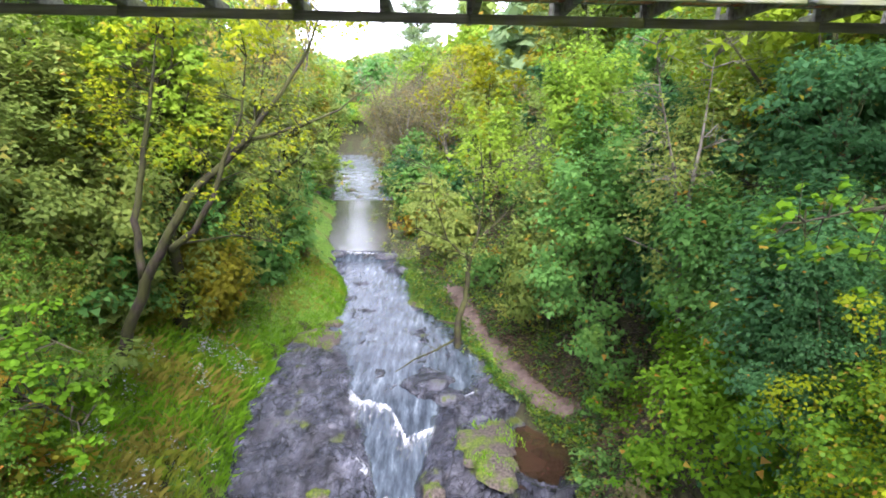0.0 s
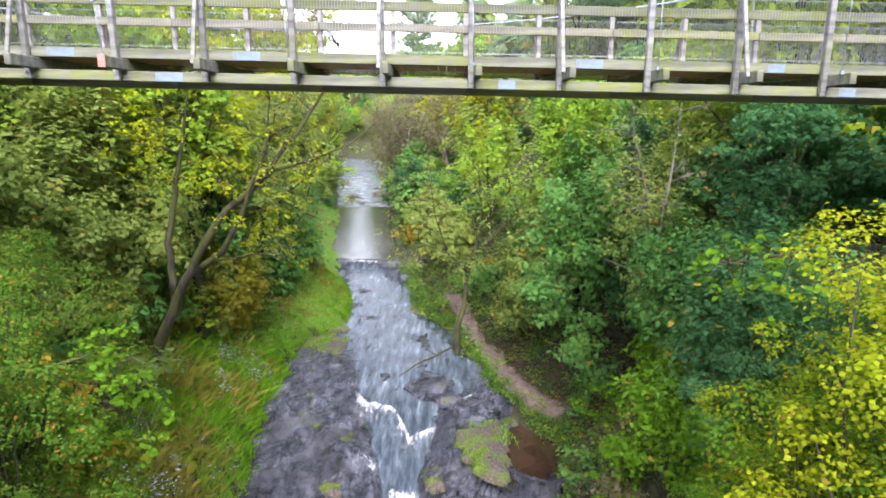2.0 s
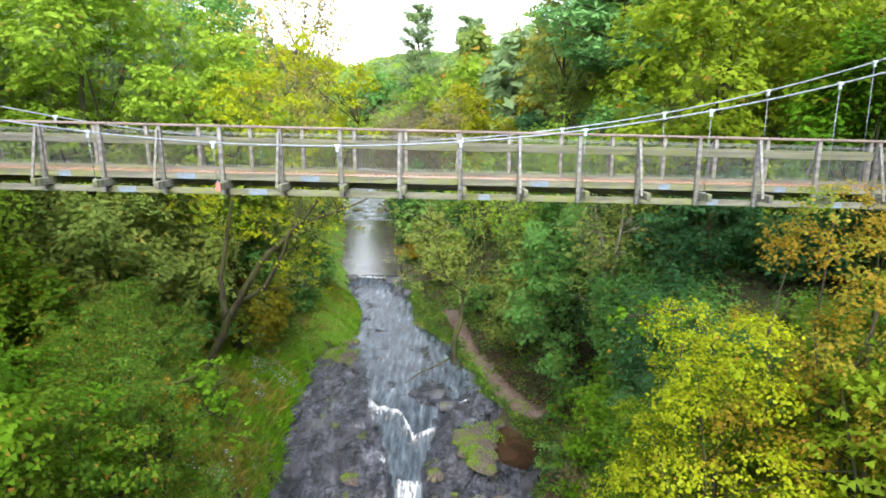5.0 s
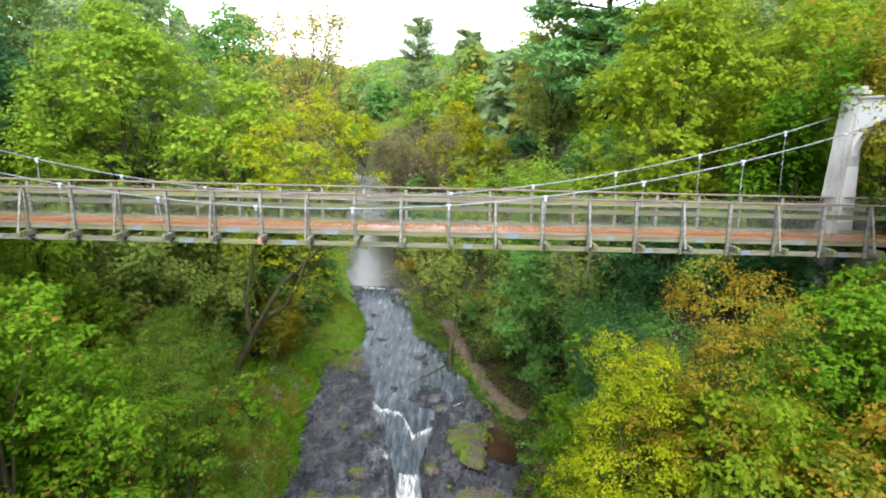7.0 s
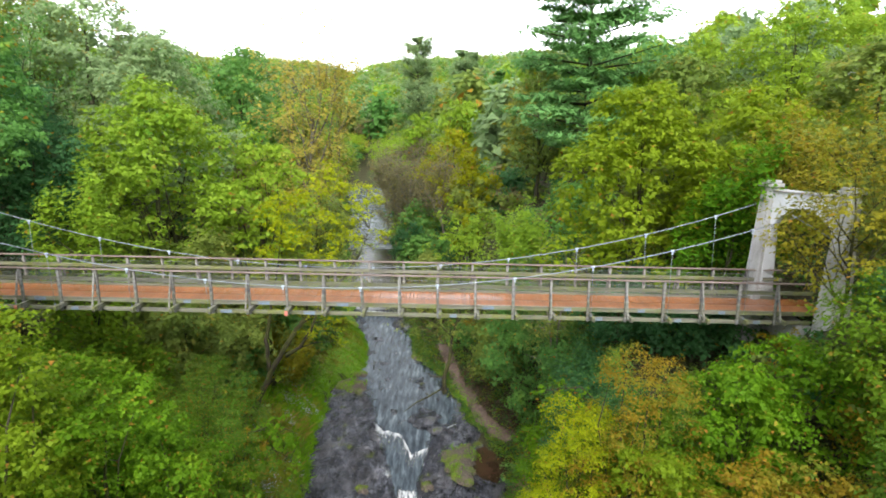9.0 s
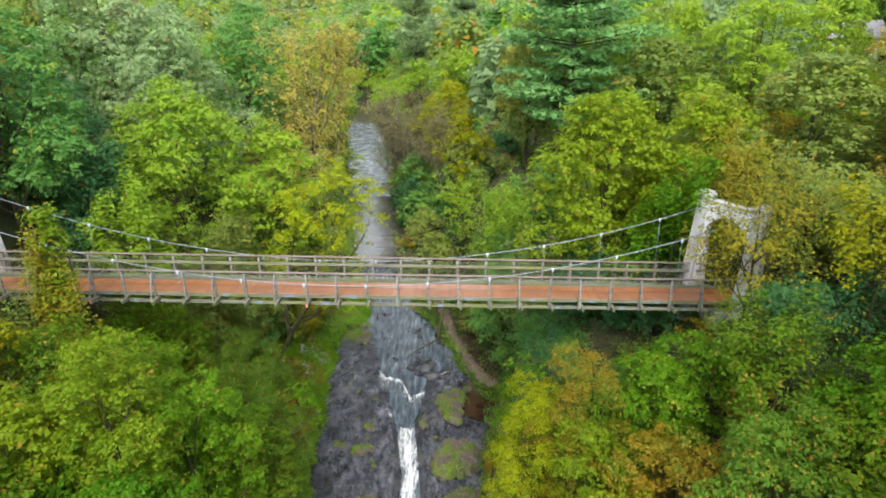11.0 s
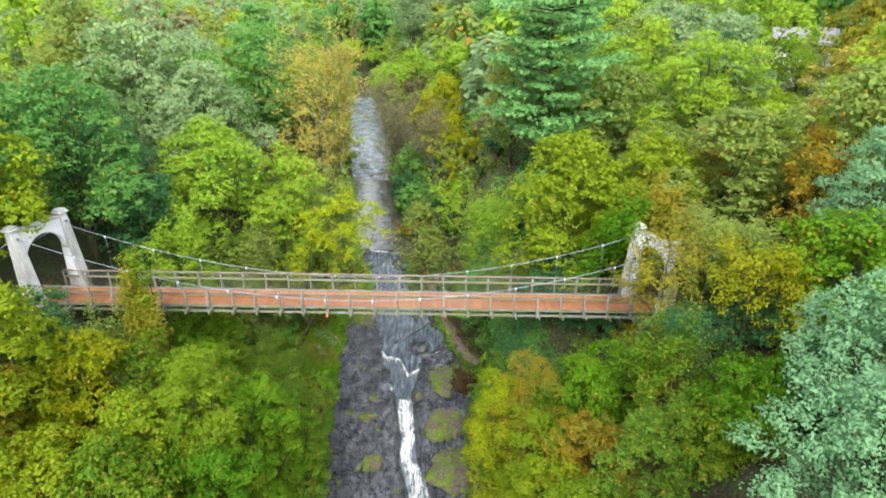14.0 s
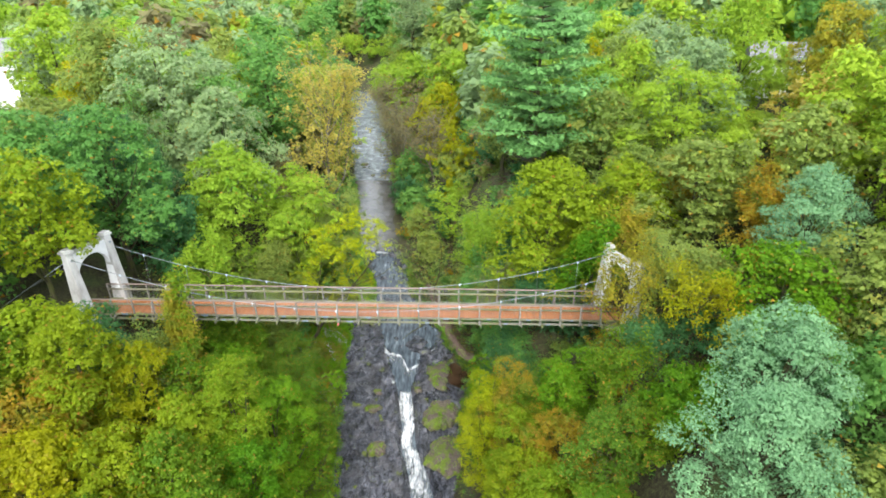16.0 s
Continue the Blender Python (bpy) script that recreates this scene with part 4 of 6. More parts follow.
def crown_boughs(rng, base, top, radius, shape, share=0.30, fill=0.95):
    """Boughs that make up a crown between two heights: their centres and sizes. shape(u) gives the crown's width at u = 0..1; its outline is uneven."""
    girth = min(1.7, max(0.5, share * radius))
    tall = top - base
    n = int(min(64, max(8, fill * (2 * math.pi * radius * tall * 0.55 + math.pi * radius ** 2) / (math.pi * girth ** 2))))
    turn, sway = rng.uniform(0, 6.28), rng.uniform(0, 6.28, 3)
    out, size = [], []
    for k in range(n):
        u = (k + rng.random()) / n
        w = turn + 2.4 * k + rng.normal() * 0.3
        g = girth * rng.uniform(0.65, 1.35)
        edge = radius * shape(u) * (1 + 0.20 * math.sin(2 * w + sway[0]) + 0.14 * math.sin(3 * w + 5 * u + sway[1]))
        q = max(0.0, edge - 0.62 * g) * (rng.uniform(0.8, 1.08) if k % 4 else rng.uniform(0.25, 0.7))
        out.append((q * math.cos(w), q * math.sin(w), base + u * (tall - 0.75 * g) + 0.05 * tall * math.sin(2 * w + sway[2])))
        size.append(g)
    return np.array(out), np.array(size)


def wood(rng, boughs, height, girth, lean=(0, 0), mat=None, limbs=40):
    """A tapered trunk with a limb to each bough and twigs at its end."""
    verts, faces, trunk = [], [], []
    for k in range(9):
        u = k / 8
        trunk.append(Vector((lean[0] * u * u + rng.normal() * 0.006 * height * (k > 0), lean[1] * u * u + rng.normal() * 0.006 * height * (k > 0), height * 0.86 * u - 0.4 * (k == 0))))
    tube(verts, faces, trunk, [girth * (1.3 if k == 0 else (1 - 0.9 * k / 8)) for k in range(9)], 8)
    for i in rng.permutation(len(boughs))[:limbs]:
        end = Vector(boughs[i])
        u = min(0.85, max(0.2, (end.z / height) * 0.66))
        k = min(7, int(u * 8))
        start = trunk[k].lerp(trunk[k + 1], u * 8 - k)
        r = girth * (1 - 0.9 * u) * 0.5
        side = Vector(rng.normal(size=3)) * 0.06 * (end - start).length
        m1, m2 = start.lerp(end, 0.35) + side - Vector((0, 0, 0.015 * height)), start.lerp(end, 0.7) + side
        tube(verts, faces, [start, m1, m2, end], [r, r * 0.7, r * 0.45, r * 0.15], 5)
        for _ in range(limbs > 12):
            tip = m2 + Vector(rng.normal(size=3)) * 0.05 * height
            tip.z += 0.015 * height
            tube(verts, faces, [m2, m2.lerp(tip, 0.5) + Vector((0, 0, 0.01 * height)), tip], [r * 0.35, r * 0.22, r * 0.06], 3)
    return mesh_from("trunk", verts, faces, [mat or BARK], True)


def round_shape(u):
    return max(0.1, math.sin(math.pi * (0.14 + 0.74 * u)) ** 0.7)


def dome_shape(u):
    return max(0.2, (1 - u ** 3.2) ** 0.5) * min(1, 0.66 + 1.1 * u)


def cone_shape(u):
    return max(0.04, (1 - u) ** 0.85)


def leafy_tree(seed, h, r, base, shape, leaf, share=0.30, fill=0.95, cover=1.0, per=11, girth=None, bark=None, aspect=0.95, droop=0.25, flat=0.72, spray=2.2, corners=3):
    """The meshes of a full crown and its trunk, at their true size."""
    rng = np.random.default_rng(seed)
    c, g = crown_boughs(rng, base, h, r, shape, share, fill)
    q = bough_leaves(rng, c, g, leaf, per, spray, cover, aspect, flat, droop, corners)
    return quads_mesh("crown", q, LEAF["green"]), wood(rng, c, h, girth or 0.018 * h, (0, 0), bark, 26 if leaf < 0.18 else 12)


def open_tree(seed, h, r, leaf, per=11, rise=0.9, limbs=8, fine=True, bark=None, low=0.12, spray=0.34, bare=0.0, corners=3):
    """A tree with open branching and thin leaves at its true size. bare: the share of its height, from the top, that has lost most leaves."""
    rng = np.random.default_rng(seed)
    verts, faces, places = [], [], []

    def grow(p, d, length, girth, level):
        pts, rad = [Vector(p)], [girth]
        segs = 5 if level == 0 else (4 if level == 1 else 2)
        for k in range(segs):
            d = (d + Vector(rng.normal(size=3)) * (0.10 if level == 0 else 0.2) + Vector((0, 0, 0.12 * rise * (level > 0)))).normalized()
            pts.append(pts[-1] + d * length / segs)
            rad.append(girth * (1 - (0.55 if level == 0 else 0.85) * (k + 1) / segs))
        tube(verts, faces, pts, rad, (8, 5, 4, 3)[level])
        if level >= 2:
            places.extend([tuple(q) for q in pts[1:]] + [tuple(pts[0].lerp(pts[1], 0.5))])
        if level == (3 if fine else 2):
            return
        for k in range((limbs, 6, 4)[level]):
            u = (low if level == 0 else 0.2) + ((1 - low) if level == 0 else 0.8) * (k + rng.random() * 0.8) / (limbs, 6, 4)[level]
            i = min(segs - 1, int(u * segs))
            w = 2.4 * k + rng.normal() * 0.5
            side = Matrix.Rotation(w, 3, d) @ d.orthogonal().normalized()
            out = (d * rise * rng.uniform(0.6, 1.1) + side).normalized()
            grow(pts[i].lerp(pts[i + 1], u * segs - i), out, length * rng.uniform(0.5, 0.75) * (1.1 - 0.35 * u), max(0.006, rad[i] * 0.55), level + 1)

    grow((0, 0, -0.3), Vector((0.10, 0.05, 1)), 6.2, 0.12, 0)
    c = np.array(places)
    k = r / np.percentile(np.hypot(c[:, 0], c[:, 1]), 96)
    f = (h - 0.2) / c[:, 2].max()
    c = c * np.array([k, k, f])
    if bare:
        c = c[(c[:, 2] < h * (1 - bare)) | (rng.random(len(c)) < 0.22)]
    verts = [(v[0] * k, v[1] * k, v[2] * f) for v in verts]
    q = leaves(rng, c, np.full(len(c), spray), per, leaf, mid=(0, 0, 0.4 * h), flat=0.9, corners=corners)
    return quads_mesh("crown", q, LEAF["green"]), mesh_from("trunk", verts, faces, [bark or BARK], True)


def pine_tree(seed, h, r, leaf, low=0.22, whorls=17, puff=1.15, sweep=0.13):
    """A white pine: level plates of needles on whorled branches, with gaps between."""
    rng = np.random.default_rng(seed)
    verts, faces, centres, radii, mids = [], [], [], [], []
    tube(verts, faces, [(0, 0, -0.4), (0.05, 0, h * 0.5), (0, 0.04, h * 0.98)], [0.018 * h, 0.011 * h, 0.02], 8)
    for k in range(whorls):
        u = low + (0.985 - low) * (k + 0.35 * rng.random()) / whorls
        reach = r * min(1.0, 1.9 * (1.04 - u) ** 0.6) * (0.62 + 0.55 * ((k * 7) % 5) / 4)
        turn = rng.uniform(0, 6.28)
        for b in range(6):
            w = turn + b * 1.047 + rng.normal() * 0.2
            L = reach * rng.uniform(0.6, 1.1)
            z = u * h + rng.normal() * (0.01 if sweep < 0.3 else 0.03) * h
            end = Vector((L * math.cos(w), L * math.sin(w), z + sweep * L))
            tube(verts, faces, [(0, 0, z - 0.1), Vector((0, 0, z - 0.1)).lerp(end, 0.6), end], [0.004 * h, 0.003 * h, 0.012], 4)
            for s in (0.35, 0.52, 0.68, 0.84, 1.0):
                for side in (-1, 0, 1):
                    if side and s < 0.5:
                        continue
                    off = side * 0.26 * L * (1.15 - s * 0.5)
                    centres.append((end.x * s - math.sin(w) * off + rng.normal() * 0.1, end.y * s + math.cos(w) * off + rng.normal() * 0.1, z + sweep * L * s + 0.1 + rng.normal() * 0.05))
                    radii.append(0.16 + 0.12 * L)
                    mids.append((end.x * s, end.y * s, z - 0.8))
    q = leaves(rng, centres, np.array(radii) * puff, 20, leaf, 0.36, droop=-0.2, up=0.9, flat=0.42, mid=np.array(mids))
    return quads_mesh("crown", q, LEAF["pine"]), mesh_from("trunk", verts, faces, [BARK], True)


def bush_mesh(seed, leaf):
    """A lumpy spreading bush of unit size: 1 high and about 0.55 to each side."""
    rng = np.random.default_rng(seed)
    c, g = crown_boughs(rng, 0.10, 1.0, 0.55, round_shape)
    g = g * 0.34 * rng.uniform(0.7, 1.2, len(g))
    c = np.concatenate([c, rng.normal(size=(10, 3)) * np.array([0.26, 0.26, 0.22]) + np.array([0, 0, 0.5])])
    g = np.concatenate([g, rng.uniform(0.10, 0.2, 10)])
    q = bough_leaves(rng, c, g, leaf, 8, 2.2, 0.85, flat=0.8)
    return quads_mesh("crown", q, LEAF["green"]), wood(rng, c, 1.0, 0.012, limbs=5)


BUSH = ([bush_mesh(s, 0.074) for s in (11, 12, 13)], [bush_mesh(s, 0.11) for s in (11, 12, 13)])
FAR_CROWN = [leafy_tree(s, 10.0, 3.7, 0.8, dome_shape, 0.95, share=0.36, per=6, spray=1.3, cover=0.9)[0] for s in (14, 15, 16)]
WORDS = {"green": "fresh green", "turning": "green and orange", "vivid": "vivid green", "lime": "yellow-green", "moss": "mossy yellow-green", "citrus": "citrus-yellow", "bright": "bright yellow-green", "canary": "canary-yellow", "olive": "olive-green", "dark": "dark green", "grey": "grey-green", "silver": "silvery blue-green",
         "gold": "golden ochre", "amber": "amber-coloured", "orange": "orange and green", "yellow": "bright yellow", "pine": "blue-green", "rust": "russet and olive"}
FORM = {"near": "slender {} tree with small leaves on open branches", "fine": "bushy {} tree with small dense leaves", "high": "tall {} tree with its crown held high", "broad": "broad leafy tree with a full {} crown", "vase": "{} tree with upswept branches",
        "airy": "thin {} tree with open branches", "bare": "half-bare {} tree with many upright twigs", "plume": "tall {} pine with a plumed crown", "thin": "sparse {} tree with its leaves held high", "bush": "{} bush spreading on the slope", "slim": "slim pointed {} sapling", "feathery": "{} tree with feathery foliage in a rounded dome", "pine": "tall {} pine with tiered branches"}
tree_rng = random.Random(11)
crowns, shared = [], {}


def leaf_size(x, y):
    """Finer leaves where the camera passes near."""
    if -4 < y < 8 and abs(x) < 11:
        return 0.105
    return 0.135 if y < (17 if abs(x) < 10 else 8) and -18 < x < 16.5 else (0.19 if y < 27 and -26 < x < 27 else (0.26 if y < 45 else 0.36))


def tree_meshes(form, seed, h, r, leaf, low=None):
    """The crown and trunk of a tree of a form, h high and r wide to each side; low: where its crown begins, as a share of its height."""
    if form == "pine":
        return pine_tree(seed, h, r, 1.9 * min(leaf, 0.27))
    if form == "airy":
        return open_tree(seed, h, r, 0.92 * leaf, 12 if leaf < 0.16 else 16, fine=leaf < 0.2, spray=0.36 + 0.03 * r)
    if form == "thin":
        return open_tree(seed, h, r, 0.125, 7, limbs=9, low=0.45, spray=0.34)
    if form == "vase":
        return open_tree(seed, h, r, 0.9 * leaf, 14 if leaf < 0.3 else 24, 1.6, limbs=10, fine=leaf < 0.3, spray=0.30 + 0.03 * r, bare=0.2, bark=PALE_BARK)
    if form == "near":
        return leafy_tree(seed, h, r, 0.2 * h, round_shape, 0.052, 0.25, 0.85, 0.52, 10, spray=3.6, corners=4)
    if form == "bare":
        return open_tree(seed, h, r, 0.22, 5, 1.7, limbs=11, spray=0.5, bare=0.3, bark=PALE_BARK)
    if form == "plume":
        return pine_tree(seed, h, r, 0.6, 0.40, 11, 2.3, 0.55)
    low = low if low is not None else {"broad": max(0.12, 1 - 2.5 * r / h), "high": 0.42, "fine": 0.14, "slim": 0.08, "feathery": 0.12}[form]
    shape = {"broad": dome_shape, "high": dome_shape, "fine": round_shape, "slim": cone_shape, "feathery": dome_shape}[form]
    if form == "feathery":
        return leafy_tree(seed, h, r, low * h, shape, 0.125, 0.27, 1.0, 1.15, 12, aspect=0.7, droop=0.35, spray=2.6)
    if form == "fine":
        return leafy_tree(seed, h, r, low * h, shape, 0.88 * leaf, 0.28, 0.95, 0.9, 12, spray=2.4)
    if form == "slim":
        return leafy_tree(seed, h, r, low * h, shape, leaf, 0.42, 0.9, 0.8, 10)
    return leafy_tree(seed, h, r, low * h, shape, leaf, 0.32, 0.95, 1.0, 12, spray=2.3)


def tree(form, colour, x, y, top, radius=None, low=None, sink=0.15, place="", group="", pool=False):
    """Stands a tree on the ground with its top at a given height. pool: it may share its shape with others of its form."""
    z = land(x, y) - sink
    h = max(0.8, top - z)
    r = radius or 0.33 * h
    scale = (1, 1, 1)
    if form == "bush":
        crown, trunk = BUSH[0 if y < 27 else 1][tree_rng.randrange(3)]
        scale = (r / 0.55, r / 0.55, h)
    elif pool:
        leaf = 1.15 * leaf_size(x, y)
        key = (form, tree_rng.randrange(3), round(leaf, 2))
        if key not in shared:
            shared[key] = tree_meshes(form, 100 + len(shared), 13.0, 4.0, leaf)
        crown, trunk = shared[key]
        scale = (r / 4.0, r / 4.0, h / 13.0)
    else:
        crown, trunk = tree_meshes(form, tree_rng.randrange(10 ** 6), h, r, leaf_size(x, y), low)
    kind = "bush" if form == "bush" else ("pine_tree" if form in ("pine", "plume") else ("sapling" if form == "slim" else "tree"))
    ob = new(kind)
    tagged(ob, FORM[form].format(WORDS[colour]) + place, kind.replace("_", " "), group)
    ob.matrix_basis = pose(x, y, z, 0, 0, tree_rng.uniform(0, 360)) @ Matrix.Diagonal((*scale, 1))
    t, c = new("trunk", trunk), new("crown", crown)
    t.parent = c.parent = ob
    c.material_slots[0].link = "OBJECT"
    c.material_slots[0].material = LEAF[colour]
    crowns.append((x, y, r))
    return ob


# trees that can be told apart: form, leaf, x, y, top, crown radius and where the crown begins
for row in [
        # near slope, west of the creek
        ("fine", "bright", -9.4, -1.0, 15.0, 2.4), ("fine", "vivid", -7.9, 0.6, 12.8, 2.2), ("fine", "vivid", -8.3, 3.0, 10.6, 2.2), ("broad", "bright", -11.4, -2.8, 14.2, 2.5), ("broad", "moss", -10.8, 3.2, 12.4, 2.5), ("fine", "vivid", -12.0, 6.0, 11.4, 2.2),
        ("broad", "vivid", -8.3, -3.2, 12.2, 2.2), ("fine", "moss", -6.9, 2.9, 9.6, 1.9), ("broad", "moss", -11.0, -5.4, 14.2, 2.6), ("fine", "citrus", -13.6, -5.6, 14.6, 2.7), ("broad", "moss", -12.4, -8.8, 14.0, 2.9),
        ("airy", "gold", -14.3, 4.8, 17.6, 1.5), ("airy", "olive", -15.4, 4.0, 15.2, 2.3), ("fine", "yellow", -15.2, 0.6, 15.2, 2.5), ("broad", "citrus", -17.2, -0.6, 18.4, 3.0), ("fine", "moss", -13.2, 2.4, 13.6, 2.3),
        ("fine", "orange", -18.2, -3.4, 15.8, 2.8), ("fine", "dark", -19.4, 3.9, 15.6, 2.2), ("broad", "bright", -23.4, 7.2, 24.2, 3.8, 0.4), ("broad", "yellow", -16.4, -6.4, 15.6, 3.0), ("broad", "bright", -20.6, 0.6, 17.8, 2.8),
        ("broad", "moss", -9.0, -6.9, 13.2, 2.6), ("fine", "moss", -22.6, -1.6, 18.4, 3.2), ("near", "turning", -7.2, 6.4, 8.4, 1.9), ("near", "turning", -8.8, 8.2, 8.8, 2.0), ("near", "turning", -9.8, 10.6, 9.2, 2.1), ("airy", "moss", -14.6, 9.0, 11.4, 2.2),
        # low growth on the west bank
        ("airy", "gold", -9.8, 22.6, 6.9, 1.7), ("airy", "green", -11.6, 19.4, 8.4, 1.9), ("airy", "olive", -12.6, 16.2, 9.2, 2.0), ("broad", "olive", -10.6, 25.6, 7.6, 1.9), ("broad", "green", -8.9, 28.2, 5.6, 1.5),
        ("broad", "green", -9.0, 32.4, 6.6, 1.9), ("broad", "moss", -14.2, 20.4, 10.6, 2.1), ("airy", "olive", -12.8, 23.6, 9.8, 2.0), ("broad", "green", -10.8, 36.0, 7.6, 2.0), ("broad", "olive", -11.8, 41.0, 8.0, 2.2), ("broad", "green", -12.6, 47.0, 7.6, 2.0),
        ("broad", "olive", -1.0, 42.5, 7.0, 1.9), ("broad", "green", -2.0, 48.0, 7.6, 2.0), ("broad", "olive", 0.6, 35.8, 6.4, 1.7),
        # near slope, east of the creek
        ("near", "canary", 4.7, 3.1, 10.8, 2.1), ("near", "moss", 4.9, 4.2, 9.6, 1.7), ("near", "orange", 6.2, 2.1, 12.9, 1.9), ("fine", "moss", 6.6, 2.4, 11.0, 1.7), ("fine", "bright", 6.2, 0.4, 10.8, 2.0), ("near", "turning", 7.6, 4.0, 11.0, 2.1), ("broad", "vivid", 9.2, 3.0, 12.4, 1.9),
        # dark leaves near y 3 stand in for shaded gaps between crowns
        ("broad", "vivid", 10.9, 3.0, 13.0, 1.9), ("airy", "moss", 12.2, 0.6, 16.0, 2.4), ("near", "canary", 5.7, 5.8, 8.8, 1.7), ("thin", "gold", 12.9, 4.9, 20.4, 2.3), ("thin", "gold", 14.0, 11.6, 20.2, 2.4), ("thin", "olive", 16.4, 7.0, 19.6, 2.0), ("airy", "dark", 14.6, 3.4, 15.6, 2.2),
        ("broad", "vivid", 15.2, -1.8, 15.4, 2.6), ("thin", "yellow", 16.4, 2.6, 19.4, 2.7), ("feathery", "silver", 14.7, -8.6, 19.8, 2.8, 0.25), ("feathery", "silver", 16.8, -5.2, 21.0, 2.4, 0.35),
        ("feathery", "silver", 24.2, 6.6, 23.4, 2.6, 0.35), ("broad", "vivid", 20.8, 2.2, 20.6, 3.3), ("fine", "orange", 8.8, -0.8, 11.4, 2.1), ("fine", "turning", 10.9, -2.6, 13.4, 2.4),
        ("broad", "bright", 7.8, -3.6, 10.6, 2.1), ("fine", "citrus", 6.4, -1.6, 9.8, 1.9), ("fine", "dark", 18.4, 3.0, 15.8, 2.2), ("airy", "olive", 19.0, 8.0, 18.4, 2.8),
        ("broad", "moss", 9.4, -6.8, 12.6, 2.4), ("broad", "dark", 18.2, -4.0, 18.2, 3.0), ("broad", "olive", 24.6, 0.4, 21.8, 3.6), ("airy", "orange", 22.8, 10.2, 22.6, 3.6),
        ("near", "dark", 6.6, 7.6, 9.0, 2.0), ("broad", "green", 22.2, -5.6, 19.5, 3.6), ("broad", "olive", 19.6, -10.0, 17.5, 3.2), ("broad", "green", 26.0, -3.4, 20.5, 3.6), ("broad", "green", 17.0, -13.0, 16.6, 3.0), ("broad", "olive", 22.5, -13.0, 18.5, 3.6),
        # dark leaves under the bridge's east end partly stand in for shade there
        ("near", "dark", 7.8, 8.2, 9.2, 2.0), ("near", "vivid", 6.4, 7.0, 7.6, 1.8), ("airy", "green", 7.4, 10.6, 9.6, 2.4), ("airy", "dark", 6.6, 10.0, 10.4, 1.6), ("airy", "vivid", 5.4, 10.8, 6.6, 1.9), ("fine", "dark", 10.6, 11.4, 11.3, 1.8), ("fine", "dark", 12.2, 10.2, 11.7, 1.6), ("fine", "dark", 11.0, 14.0, 12.4, 2.0), ("fine", "dark", 8.6, 12.6, 12.2, 1.7), ("airy", "dark", 10.2, 15.2, 12.6, 3.0), ("airy", "olive", 12.4, 21.6, 17.6, 3.4), ("broad", "green", 9.8, 26.4, 15.6, 3.2),
        ("airy", "green", 7.0, 13.0, 9.6, 2.2), ("airy", "dark", 8.8, 20.2, 12.6, 3.0), ("airy", "olive", 6.8, 23.4, 10.2, 2.5), ("airy", "dark", 7.8, 17.8, 9.6, 2.2),
        ("broad", "vivid", 11.4, -9.6, 14.0, 2.5), ("broad", "moss", 9.6, -11.6, 13.2, 2.6), ("fine", "moss", 13.2, -2.6, 13.6, 2.2),
        ("broad", "olive", -10.8, -12.6, 12.6, 2.8), ("broad", "green", -16.4, -13.4, 14.6, 3.4), ("broad", "moss", -12.4, -18.4, 12.4, 3.2), ("broad", "olive", -21.0, -15.6, 15.6, 3.6), ("broad", "green", 10.6, -16.6, 12.2, 3.0), ("broad", "olive", 16.8, -18.6, 14.6, 3.4), ("broad", "moss", 22.4, -18.4, 15.8, 3.6),
        # beyond the bridge, west
        ("broad", "lime", -15.2, 19.6, 21.3, 4.6, 0.35), ("broad", "lime", -10.4, 21.8, 18.6, 3.2, 0.4), ("airy", "lime", -15.0, 12.6, 17.8, 2.6), ("airy", "olive", -11.8, 16.6, 14.4, 2.4), ("airy", "olive", -11.6, 18.4, 13.2, 2.6), ("airy", "olive", -12.8, 15.2, 11.6, 2.6), ("airy", "moss", -12.0, 11.6, 10.4, 2.2), ("airy", "olive", -11.0, 24.0, 15.0, 3.6),
        ("airy", "olive", -13.4, 18.6, 13.6, 3.0), ("airy", "olive", -9.6, 27.6, 16.2, 4.0), ("airy", "olive", -9.6, 32.0, 16.5, 3.6),
        ("broad", "dark", -19.2, 15.6, 19.2, 3.0), ("broad", "green", -21.8, 13.8, 26.0, 4.0, 0.3), ("broad", "green", -26.4, 13.0, 25.2, 3.8, 0.3), ("broad", "dark", -23.2, 20.0, 21.5, 3.8), ("vase", "amber", -11.2, 40.0, 29.5, 8.6), ("vase", "rust", -15.4, 33.0, 18.0, 3.2),
        ("broad", "grey", -18.0, 26.6, 24.4, 4.2), ("broad", "grey", -25.0, 31.0, 29.0, 5.4), ("broad", "grey", -22.4, 36.0, 26.6, 4.2), ("broad", "olive", -30.5, 33.0, 29.5, 5.0), ("broad", "green", -22.6, 60.6, 28.2, 5.4), ("broad", "green", -19.6, 47.0, 26.0, 4.8), ("broad", "dark", -27.5, 21.0, 24.0, 4.4),
        ("broad", "lime", -33.0, 42.0, 28.6, 5.6), ("broad", "olive", -33.5, 25.0, 24.2, 5.0), ("airy", "green", -11.4, 22.0, 12.2, 3.2), ("airy", "olive", -13.8, 14.6, 12.4, 2.6),
        ("broad", "green", -33.0, 15.0, 25.0, 4.5), ("broad", "green", -29.4, 7.6, 23.0, 3.8),
        # beyond the bridge, east
        ("broad", "bright", 10.4, 16.2, 20.8, 4.6, 0.2), ("airy", "vivid", 12.4, 12.2, 19.0, 2.6), ("broad", "bright", 16.0, 16.6, 20.8, 4.0), ("pine", "pine", 11.4, 32.2, 32.6, 5.6),
